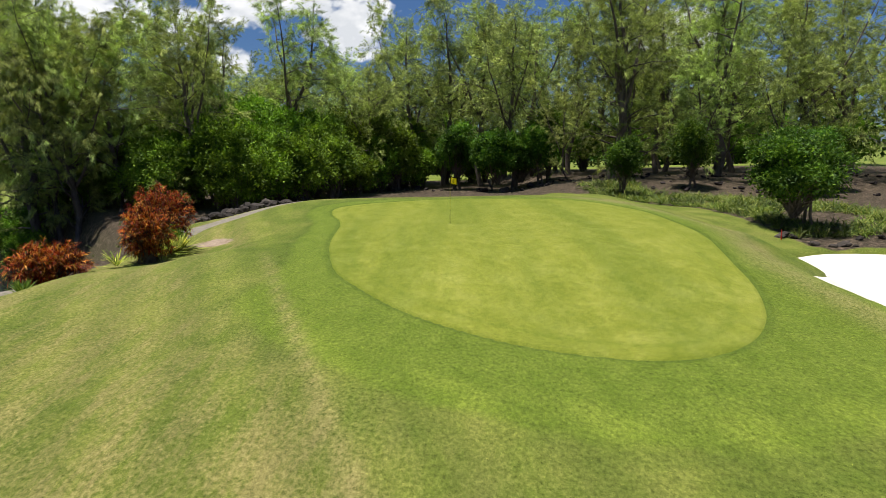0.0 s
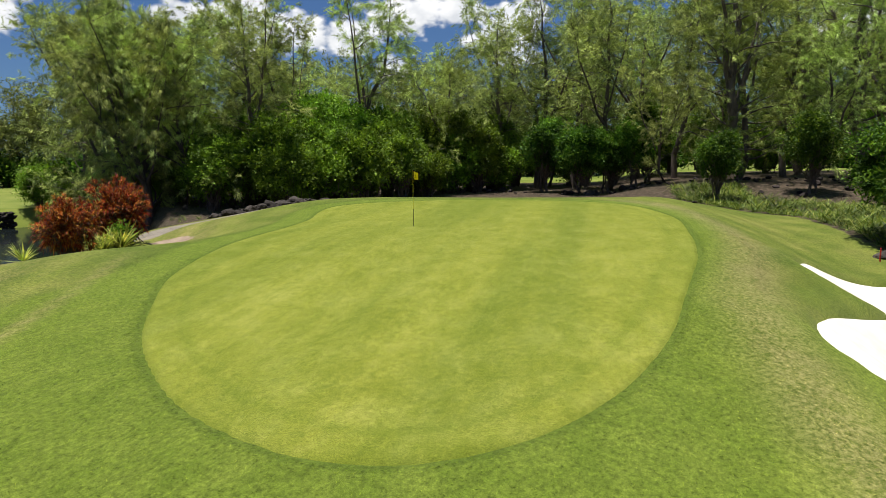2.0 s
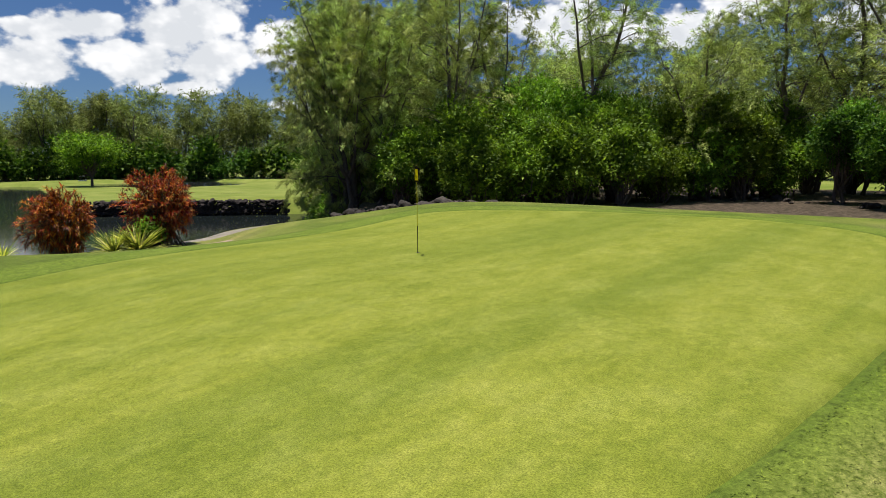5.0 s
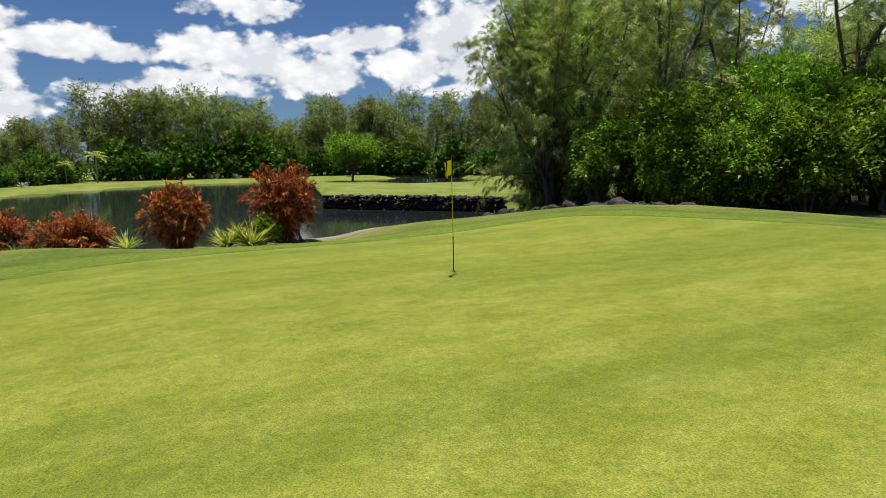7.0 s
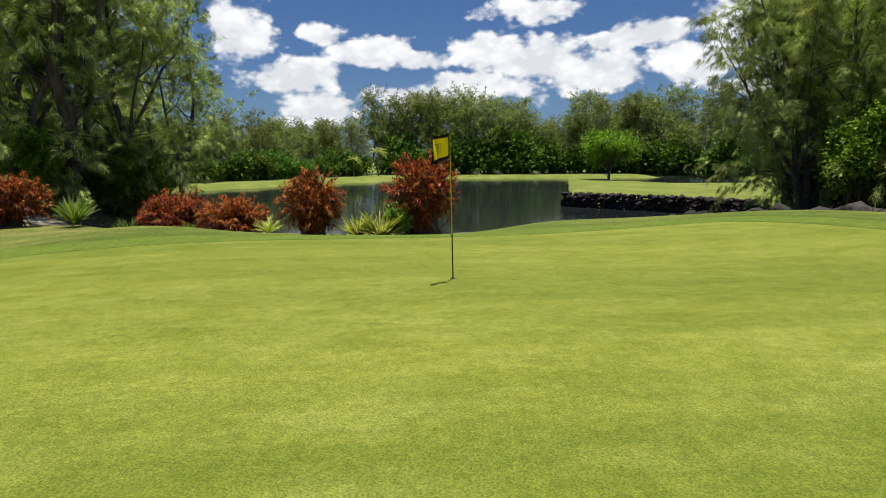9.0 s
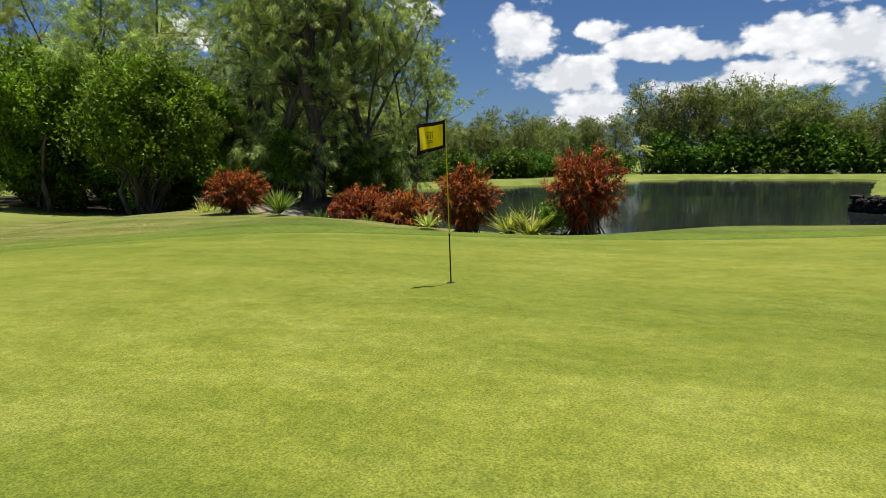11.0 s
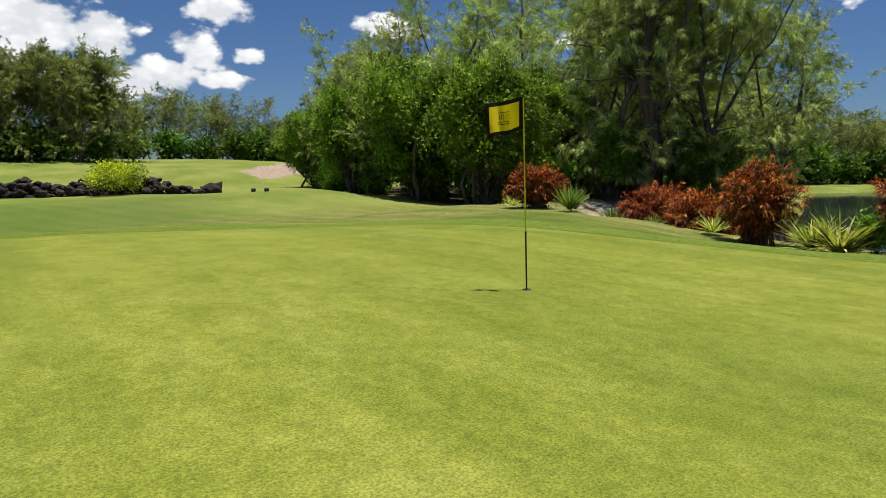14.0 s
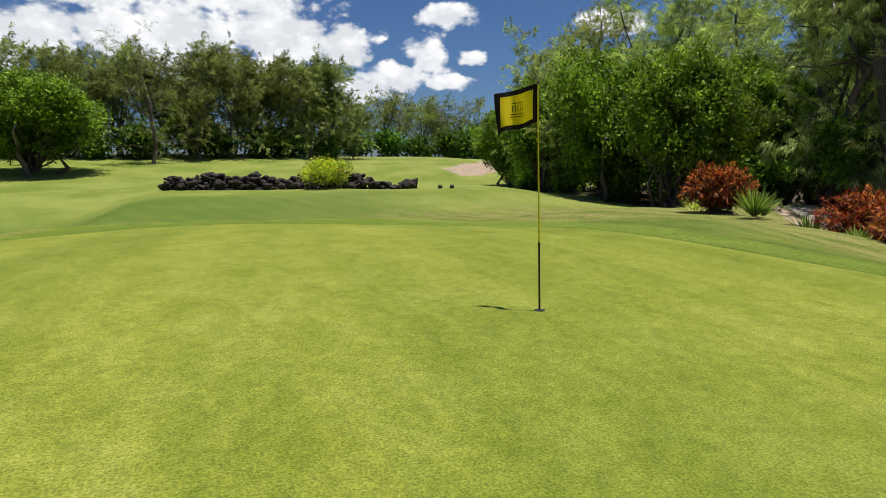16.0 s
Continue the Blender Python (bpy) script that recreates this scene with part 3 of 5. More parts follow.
def rough_grass(seed, n):
    """Single bent blades of longer grass over the mown rough round the green."""
    rng = np.random.default_rng(seed)
    x = np.concatenate([rng.uniform(-10, 9, n), rng.uniform(7.4, 12.4, n // 2)])
    y = np.concatenate([rng.uniform(-25.5, -11, n), rng.uniform(-19, -1, n // 2)])
    keep = (gap(x, y, GREEN) > 0.06) & (gap(x, y, SAND) > 0.25)
    x, y = x[keep], y[keep]
    base = np.column_stack([x, y, ground(x, y) - 0.004])
    az = rng.random(len(x)) * 6.3
    way = unit(np.column_stack([np.cos(az), np.sin(az), rng.uniform(0.12, 0.5, len(x))]))
    side = unit(np.cross(way, (0, 0, 1.0)) + rng.normal(size=way.shape) * 0.15) * rng.uniform(0.004, 0.008, len(x))[:, None]
    v = np.stack([base - side, base + side, base + way * rng.uniform(0.025, 0.06, len(x))[:, None]], 1).reshape(-1, 3)
    f = np.arange(len(v)).reshape(-1, 3)
    me = mesh_from("rough_grass", v, f, False)
    tag_land(me, {k: np.repeat(a, 3) for k, a in lie(x, y).items()})
    return me


def disc(loop, rings, depth):
    """A surface inside an outline, in rings that shrink to its middle; depth(x, y, gap) gives its height."""
    c = loop.mean(0)
    rs = np.linspace(1, 0.0, rings, endpoint=False)
    p = np.concatenate([c + (loop - c) * r for r in rs] + [c[None]])
    n = len(loop)
    z = depth(p[:, 0], p[:, 1], -gap(p[:, 0], p[:, 1], loop))
    v = np.column_stack([p, z])
    q = []
    j = np.arange(n)
    for r in range(rings - 1):
        q.append(np.stack([r * n + j, r * n + (j + 1) % n, (r + 1) * n + (j + 1) % n, (r + 1) * n + j], 1))
    q.append(np.stack([(rings - 1) * n + j, (rings - 1) * n + (j + 1) % n, np.full(n, rings * n), np.full(n, rings * n)], 1))
    f = np.concatenate(q)
    me = bpy.data.meshes.new("disc")
    me.from_pydata(v.tolist(), [], [[a for k, a in enumerate(r) if a not in r[:k]] for r in f.tolist()])
    me.polygons.foreach_set("use_smooth", np.ones(len(me.polygons), bool))
    return me


build_ground()
green_mesh = disc(GREEN, 90, lambda x, y, d: ground(x, y) + 0.012 - 0.10 * (d < 1e-6))
green_at = np.array([v.co[:2] for v in green_mesh.vertices])
green_mesh.attributes.new("green_gap", "FLOAT", "POINT").data.foreach_set("value", gap(green_at[:, 0], green_at[:, 1], GREEN).astype(np.float32))
thing("putting_green", green_mesh, M_GREEN, "smooth closely mown light green putting surface with faint mowing marks", "putting green", kind="structure")
thing("bunker", disc(SAND, 26, lambda x, y, d: ground(x, y) - 0.03 - 0.12 * (d < 1e-6) - 0.22 * ss(d / 2.0)), M_SAND, "pale white sand bunker beside the putting green", "sand bunker", kind="structure")

wx, wy = np.linspace(-225, -13, 60), np.linspace(-80, 130, 50)
wv, wf = sheet(wx, wy, np.full((50, 60), WATER_Z))
thing("lake_water", mesh_from("lake_water", wv, wf), M_WATER, "dark rippled lake water reflecting the sky", "lake", kind="structure")

# ---------------------------------------------------------------- plants


def tubes(lines, sides=6):
    """Tapered tubes: each line is (points, radii)."""
    vs, fs, base = [], [], 0
    ang = np.linspace(0, 2 * np.pi, sides, endpoint=False)
    for pts, rad in lines:
        pts = np.asarray(pts, float)
        d = np.gradient(pts, axis=0)
        d /= np.linalg.norm(d, axis=1, keepdims=True) + 1e-9
        ref = np.where(np.abs(d[:, 2:3]) > 0.9, (1.0, 0, 0), (0, 0, 1.0))
        u = np.cross(d, ref)
        u /= np.linalg.norm(u, axis=1, keepdims=True) + 1e-9
        w = np.cross(d, u)
        ring = pts[:, None] + np.asarray(rad)[:, None, None] * (np.cos(ang)[None, :, None] * u[:, None] + np.sin(ang)[None, :, None] * w[:, None])
        n = len(pts)
        vs.append(ring.reshape(-1, 3))
        i = np.arange(n - 1)[:, None] * sides + np.arange(sides)
        k = np.arange(n - 1)[:, None] * sides + (np.arange(sides) + 1) % sides
        fs.append(np.stack([i, k, k + sides, i + sides], -1).reshape(-1, 4) + base)
        base += n * sides
    return np.concatenate(vs), np.concatenate(fs)


def unit(v):
    return v / (np.linalg.norm(v, axis=-1, keepdims=True) + 1e-9)


def strips(base, way, length, width, rng, droop=0.0):
    """One long thin triangle for each needle spray."""
    side = unit(np.cross(way, rng.normal(size=base.shape))) * (width / 2)[:, None]
    tip = base + way * length[:, None]
    tip[:, 2] -= droop * length
    v = np.stack([base - side, base + side, tip], 1).reshape(-1, 3)
    return v, np.arange(len(v)).reshape(-1, 3)


def curve_line(start, way, length, n, rise, rng, wob=0.06):
    """A limb that starts along way and bends by rise, upwards or down."""
    t = np.linspace(0, 1, n)[:, None]
    p = start + way * length * t + np.array([0, 0, rise * length]) * t**2
    return p + np.cumsum(rng.normal(size=(n, 3)) * wob * length / n, 0) * (t > 0)


WIND = (0.22, -0.28, 0.0)


def casuarina(seed, height, spread, bare, sprays, lean=0.0, size=1.0, droop=0.6, open_=0.0, forks=2, fine=True, girth=1.0, lf=0.85, wf=0.72):
    """A feathery she-oak: forking tapered trunk, long irregular limbs and drooping plumes of needles."""
    rng = np.random.default_rng(seed)
    n = 9
    t = np.linspace(0, 1, n)
    sway = np.cumsum(rng.normal(size=(n, 2)) * 0.02 * height, 0)
    trunk = np.column_stack([sway[:, 0] + lean * height * t**1.6, sway[:, 1], height * t * 0.96])
    trunk[0, :2] = 0
    r0 = 0.016 * height * girth
    sides = 7 if fine else 4
    leaders = [(trunk, bare, 0.97)]
    lines = [(np.vstack([trunk[:1] - (0, 0, 0.5), trunk]), np.concatenate([[r0 * 1.5], r0 * (1.0 - t) ** 0.85 + 0.010]))]
    for k in range(forks):
        h = rng.uniform(0.16, 0.42)
        p0 = np.array([np.interp(h, t * 0.96, trunk[:, c]) for c in range(3)])
        az, reach = rng.uniform(0, 6.3), height * rng.uniform(0.5, 0.85 - h * 0.4)
        fork = curve_line(p0, unit(np.array([math.cos(az), math.sin(az), rng.uniform(1.3, 2.6)])), reach, 8, 0.12, rng, 0.12)
        lines.append((fork, np.linspace(r0 * 0.5, 0.010, 8)))
        leaders.append((fork, 0.15, 0.98))
    nodes, ways = [], []
    for lead, lo, hi in leaders:
        for s in range(22):
            u = 0.72 + 0.28 * s / 21
            q0 = np.array([np.interp(u, np.linspace(0, 1, len(lead)), lead[:, c]) for c in range(3)])
            sub = curve_line(q0, unit(rng.normal(size=3) * (1, 1, 0.4) + (0, 0, 0.9)), spread * rng.uniform(0.10, 0.22) * (1.25 - 0.8 * (u - 0.72) / 0.28), 6, -0.1, rng, 0.15)
            nodes.append(sub[[2, 5]]), ways.append(np.repeat(unit(sub[-1:] - sub[:1]), 2, 0))
    total = int(22 + 1.0 * height) if fine else 20
    for i in range(total):
        lead, lo, hi = leaders[0] if i % 2 == 0 else leaders[rng.integers(len(leaders))]
        a = lo + (hi - lo) * (i + rng.random()) / total
        p0 = np.array([np.interp(a, np.linspace(0, 1, len(lead)), lead[:, c]) for c in range(3)])
        h = min(1.0, max(0.0, p0[2] / height))
        az = i * 2.4 + rng.normal() * 0.7
        way = unit(np.array([math.cos(az), math.sin(az), rng.uniform(0.1, 1.3)]))
        reach = spread * (0.34 + 0.66 * (1 - h) ** 0.8) * rng.uniform(0.4, 1.25)
        limb = curve_line(p0, way, reach, 7, rng.uniform(-0.35, 0.15), rng, 0.2)
        if fine:
            lines.append((limb, np.linspace(0.24 * r0 * (1.1 - h) + 0.010, 0.006, 7)))
        for s in range(8):
            u = 0.25 + 0.75 * (s + rng.random()) / 8
            if rng.random() < open_:
                continue
            q0 = np.array([np.interp(u, np.linspace(0, 1, 7), limb[:, c]) for c in range(3)])
            sub = curve_line(q0, unit(way * 0.7 + rng.normal(size=3) * 0.65 + (0, 0, 0.3)), reach * rng.uniform(0.16, 0.38) + 0.4, 6, rng.uniform(-0.45, 0.1), rng, 0.15)
            if fine and s % 3 == 0:
                lines.append((sub[::2], np.linspace(0.014, 0.004, 3)))
            pick = [2, 4, 5] if fine else [3, 5]
            nodes.append(sub[pick])
            ways.append(np.repeat(unit(sub[-1:] - sub[:1]), len(pick), 0))
    nodes, ways = np.concatenate(nodes), np.concatenate(ways)
    per = max(1, int(sprays / len(nodes)))
    along = unit(ways + rng.normal(size=ways.shape) * 0.35 + np.array(WIND) * 0.5 + (0, 0, 0.15 - droop * 0.55))
    bulk = rng.uniform(0.6, 1.45, len(nodes)) * size
    along, bulk = np.repeat(along, per, 0), np.repeat(bulk, per)
    u = rng.random(len(bulk))
    base = np.repeat(nodes, per, 0) + along * (bulk * 0.55 * u)[:, None] + rng.normal(size=along.shape) * (0.07 * bulk)[:, None]
    way = unit(along + rng.normal(size=along.shape) * 0.42 + (0, 0, -0.25 * droop))
    v, f = strips(base, way, rng.uniform(0.22, 0.50, len(base)) * bulk * lf, rng.uniform(0.034, 0.062, len(base)) * size * wf, rng, 0.15)
    tv, tf = tubes(lines[:1 + forks], sides)
    if fine:
        bv, bf = tubes(lines[1 + forks:], 4)
        tv, tf = np.concatenate([tv, bv]), np.concatenate([tf, bf + len(tv)])
    return mesh_from("trunk", tv, tf), mesh_from("crown", v, f, False)


def leaves(base, way, length, width, rng, fold=0.25):
    """Folded diamond leaves, two triangles each."""
    side = unit(np.cross(way, rng.normal(size=base.shape) * 0.55 + (0, 0, 1.0)))
    nrm = np.cross(side, way)
    if fold == 0:
        side *= (width * 0.65)[:, None]
        tip = base + way * length[:, None]
        return np.stack([base - side, base + side, tip], 1).reshape(-1, 3), np.arange(len(base) * 3).reshape(-1, 3)
    side *= (width / 2)[:, None]
    mid = base + way * (length * 0.45)[:, None] + nrm * (width * fold)[:, None]
    tip = base + way * length[:, None]
    v = np.stack([base, mid - side, tip, mid + side], 1).reshape(-1, 3)
    i = np.arange(len(base))[:, None] * 4
    return v, np.concatenate([i + (0, 1, 2), i + (0, 2, 3)])


def broadleaf(seed, height, width, trunk_h, count, leaf=0.2, stems=1, lobes=9, shell=0.62, flat=0.8, fold=0.25):
    """A leafy tree or tall shrub: stems, limbs to each lobe, and lobes made of many leaf tufts."""
    rng = np.random.default_rng(seed)
    lines, tufts, outs = [], [], []
    hh = (height - trunk_h) / 2
    mid = np.array([0, 0, trunk_h + hh])
    r0 = 0.022 * height / math.sqrt(stems)
    for k in range(lobes):
        u = unit(rng.normal(size=3) * (1, 1, 0.9))
        c = mid + u * (width / 2 * 0.62, width / 2 * 0.62, hh * 0.6) * rng.uniform(0.6, 1.1)
        r = np.array([width * 0.24, width * 0.24, hh * 0.42 * flat + 0.1]) * rng.uniform(0.5, 1.35) * (14 / max(lobes, 14)) ** 0.33
        m = max(6, int(count / lobes / 14))
        d = unit(rng.normal(size=(m, 3)) + (0, 0, 0.6))
        tufts.append(c + d * r * rng.uniform(shell, 1.05, (m, 1)))
        outs.append(unit(d + u * 0.4))
        s = np.array([*(rng.normal(size=2) * 0.12 * (stems > 1) * width * 0.5), 0])
        a = s * 0.3 + (0, 0, trunk_h * rng.uniform(0.55, 0.95))
        line = np.linspace(a, c, 5) + rng.normal(size=(5, 3)) * 0.05 * height * np.array([0, 0.5, 0.8, 0.6, 0.2])[:, None]
        lines.append((line, np.linspace(r0 * 0.6, 0.02, 5)))
    for s in range(stems):
        o = np.array([*(rng.normal(size=2) * 0.10 * width * (stems > 1)), 0])
        top = np.array([*(o[:2] * 2.2), trunk_h + hh * 0.8])
        line = np.linspace(o - (0, 0, 0.4), top, 6) + rng.normal(size=(6, 3)) * 0.02 * height
        lines.append((line, np.linspace(r0 * 1.3, r0 * 0.4, 6)))
    tufts, outs = np.concatenate(tufts), np.concatenate(outs)
    per = max(1, count // len(tufts))
    base = np.repeat(tufts, per, 0) + rng.normal(size=(len(tufts) * per, 3)) * leaf * 1.1
    way = unit(np.repeat(outs, per, 0) * 0.7 + rng.normal(size=base.shape) * 0.8 + (0, 0, -0.1))
    v, f = leaves(base, way, rng.uniform(0.7, 1.4, len(base)) * leaf, rng.uniform(0.4, 0.65, len(base)) * leaf, rng, fold)
    tv, tf = tubes(lines, 6)
    return mesh_from("trunk", tv, tf), mesh_from("crown", v, f, False)


def blades(base, way, length, width, bend, rng, n=4, cup=0.0):
    """Long leaves that taper and arch over: strips of n quads."""
    t = np.linspace(0, 1, n + 1)
    side = unit(np.cross(way, (0, 0, 1.0)) + rng.normal(size=base.shape) * 0.25)
    p = base[:, None] + way[:, None] * (length[:, None] * t)[..., None]
    p[:, :, 2] -= (bend * length)[:, None] * t**2
    w = (width / 2)[:, None] * (np.sin(np.pi * (0.16 + 0.84 * t)) ** 0.7 + 0.02)
    v = np.stack([p - side[:, None] * w[..., None], p + side[:, None] * w[..., None]], 2)
    m = len(base)
    i = np.arange(m)[:, None] * (2 * (n + 1)) + np.arange(n) * 2
    return v.reshape(-1, 3), np.stack([i, i + 1, i + 3, i + 2], -1).reshape(-1, 4)


def croton(seed, height, width, tips=190, per=17):
    """A red-leaved shrub: many thin stems, each ending in a whorl of narrow arching leaves."""
    rng = np.random.default_rng(seed)
    lines, base, way = [], [], []
    for k in range(tips):
        u = unit(rng.normal(size=3) * (1, 1, 1.0) + (0, 0, 0.25))
        r = rng.uniform(0.12, 1.0) ** 0.5 * (1 + 0.16 * math.sin(3 * math.atan2(u[1], u[0]) + seed))
        tip = np.array([u[0] * width / 2 * r, u[1] * width / 2 * r, height * (0.52 + 0.48 * u[2] * r)])
        tip[2] = max(tip[2], 0.16 * height)
        foot = np.array([*(rng.normal(size=2) * 0.1 * width), -0.1])
        if k % 3 == 0:
            mid = (foot + tip) / 2 * (0.55, 0.55, 1.0)
            lines.append((np.array([foot, mid, tip]), [0.022, 0.016, 0.008]))
        az = rng.random(per) * 2 * np.pi
        b = np.repeat(tip[None], per, 0) - np.outer(rng.random(per) * 0.22, u)
        base.append(b)
        way.append(unit(np.column_stack([np.cos(az), np.sin(az), rng.uniform(0.0, 1.2, per)]) + u * 1.1))
    base, way = np.concatenate(base), np.concatenate(way)
    v, f = blades(base, way, rng.uniform(0.13, 0.26, len(base)), rng.uniform(0.016, 0.029, len(base)), rng.uniform(0.1, 0.95, len(base)), rng, 3)
    tv, tf = tubes(lines, 5)
    return mesh_from("stems", tv, tf), mesh_from("leaves", v, f, False)


def yucca(seed, count, size, low=0.12, high=1.9):
    """A rosette of stiff pointed blades."""
    rng = np.random.default_rng(seed)
    az = np.arange(count) * 2.4
    up = rng.uniform(low, high, count)
    way = unit(np.column_stack([np.cos(az), np.sin(az), up]))
    base = way * 0.06 + (0, 0, 0.08)
    v, f = blades(base, way, rng.uniform(0.7, 1.1, count) * size, rng.uniform(0.035, 0.055, count) * size, rng.uniform(0.02, 0.35, count), rng, 5)
    return mesh_from("blades", v, f, False)


def rock_mesh(seed, sharp=0.8):
    """A rough boulder about one metre across."""
    bm = bmesh.new()
    bmesh.ops.create_icosphere(bm, subdivisions=2, radius=0.5)
    off = Vector((seed * 3.1, seed * 1.7, seed * 0.9))
    for v in bm.verts:
        d = noise.noise(v.co * 2.2 + off) * 0.5 + noise.noise(v.co * 5.5 + off) * 0.34 * sharp + 0.12 * noise.noise(v.co * 11 + off)
        v.co *= 1 + d
        v.co.z *= 0.8
    me = bpy.data.meshes.new("rock")
    bm.to_mesh(me)
    bm.free()
    return me


def up(x, y, dz=0.0):
    return float(ground(x, y)) + dz


def plant_thing(name, meshes, mats, names, label, category, group, at):
    root = tagged(new(name), label, category, group)
    root.matrix_basis = at
    for n, me, mt in zip(names, meshes, mats):
        part(n, me, mt, root)
    return root


# ---------------------------------------------------------------- trees
CAS = [casuarina(11, 20, 6.6, 0.10, 46000), casuarina(12, 23, 6.4, 0.10, 46000, 0.05, girth=1.45), casuarina(13, 15, 5.8, 0.06, 38000, -0.05, size=0.95),
       casuarina(14, 18, 5.0, 0.16, 30000, 0.10, open_=0.15), casuarina(15, 21, 7.6, 0.04, 56000, size=1.1, forks=3), casuarina(24, 19, 6.4, 0.01, 70000, 0.16, forks=4, droop=1.6, lf=1.0, wf=0.58),
       casuarina(25, 17, 5.8, 0.02, 54000, 0.12, forks=3, droop=1.6, lf=1.0, wf=0.58)]
CAS_MID = [casuarina(16, 20, 6.6, 0.10, 20000, size=1.2, wf=1.05), casuarina(17, 23, 6.4, 0.14, 20000, 0.05, size=1.2, wf=1.05), casuarina(18, 15, 5.8, 0.06, 17000, -0.05, size=1.15, wf=1.05),
           casuarina(19, 18, 4.8, 0.24, 13000, 0.1, size=1.15, open_=0.25, wf=1.05), casuarina(20, 21, 7.6, 0.04, 24000, size=1.2, forks=3, wf=1.05)]
CAS_BACK = [casuarina(26, 20, 8.2, 0.02, 30000, size=1.35, forks=4, wf=1.2), casuarina(27, 17, 8.6, 0.02, 30000, -0.04, size=1.35, forks=4, wf=1.2), casuarina(28, 19, 6.0, 0.10, 10000, 0.05, size=1.2, open_=0.3)]
CAS_FAR = [casuarina(21, 21, 7.6, 0.06, 4400, size=3.1, forks=3, fine=False, lf=0.6, wf=1.35), casuarina(22, 24, 6.8, 0.06, 4400, 0.05, size=3.1, forks=2, fine=False, lf=0.6, wf=1.35), casuarina(23, 17, 7.8, 0.05, 4400, size=3.1, forks=3, fine=False, lf=0.6, wf=1.35)]
SHRUB = [broadleaf(31, 7.0, 6.5, -0.4, 9500, 0.27, 3, 36, 0.7, 0.75, 0), broadleaf(32, 8.5, 6.0, -0.4, 9500, 0.27, 2, 36, 0.7, 0.75, 0), broadleaf(33, 5.5, 6.0, -0.3, 8500, 0.25, 3, 32, 0.7, 0.75, 0), broadleaf(34, 5.5, 6.0, -0.3, 4500, 0.36, 3, 24, 0.7, 0.75, 0)]
TREE = [broadleaf(41, 10.0, 11.0, 0.1, 36000, 0.25, 2, 52, 0.72, 0.75, 0), broadleaf(42, 9.5, 9.0, 0.1, 30000, 0.24, 2, 46, 0.72, 0.75, 0)]
FAR_SHRUB = [broadleaf(51, 9.0, 10.0, -0.4, 1700, 0.9, 1, 18, 0.62, 0.8, 0), broadleaf(52, 7.5, 9.0, -0.4, 1500, 0.9, 1, 16, 0.62, 0.8, 0)]
DARK_TREE = [broadleaf(61, 5.2, 5.4, 0.9, 21000, 0.17, 2, 44, 0.72, 0.75, 0), broadleaf(62, 6.5, 4.4, 1.2, 9000, 0.2, 2, 24, 0.6, 0.8, 0)]
FIRST = {}


def tree(kind, variant, x, y, scale=1.0, turn=0.0, dz=0.0, sz=None):
    if kind == "cas" and y < -84:
        kind, variant, scale = "casback", (0, 1, 1, 2, 0)[variant % 5], scale * 0.82
    if kind == "cas" and (y > 41 or y < -84 or x < -40 or x > 40):
        kind = "casmid"
    lib, name, mats, label, cat, grp = KINDS[kind]
    at = pose(x, y, up(x, y, dz), 0, 0, turn)
    key = (kind, variant)
    if key not in FIRST:
        FIRST[key] = plant_thing(name, lib[variant], mats, ("trunk", "crown"), label, cat, grp, Matrix.Identity(4))
        ob = FIRST[key]
    else:
        ob = copy_thing(FIRST[key], Matrix.Identity(4))
    ob.matrix_basis = at @ Matrix.Diagonal((scale, scale, sz or scale, 1))
    return ob


KINDS = {
    "cas": (CAS, "casuarina_tree", (M_BARK, M_NEEDLE), "tall feathery casuarina tree with drooping grey-green needles", "tree", "casuarina trees round the green"),
    "casmid": (CAS_MID, "casuarina_tree", (M_BARK, M_NEEDLE), "tall grey-green casuarina tree standing deeper in the wood", "tree", "casuarina trees round the green"),
    "casback": (CAS_BACK, "casuarina_tree", (M_BARK, M_FARNEEDLE), "broad dark grey-green casuarina tree behind the fairway", "tree", "casuarina trees behind the fairway"),
    "casfar": (CAS_FAR, "far_casuarina_tree", (M_BARK, M_FARNEEDLE), "distant feathery casuarina tree in the wood beyond", "tree", "distant casuarina wood"),
    "shrub": (SHRUB, "tall_shrub", (M_BARK, M_LEAF), "dense bright green broad-leaved shrub under the casuarinas", "shrub", "dense shrubs behind the green"),
    "tree": (TREE, "broadleaf_tree", (M_BARK, M_LEAF), "round dense green broad-leaved tree at the wood's edge", "tree", "broad-leaved trees"),
    "farshrub": (FAR_SHRUB, "far_shrub", (M_BARK, M_DARKLEAF), "distant rounded green shrub at the foot of the wood", "shrub", "distant shrubs"),
    "dark": (DARK_TREE, "dark_leaved_tree", (M_BARK, M_DARKLEAF), "small dark green glossy-leaved tree on a slim trunk", "tree", "small dark trees"),
}

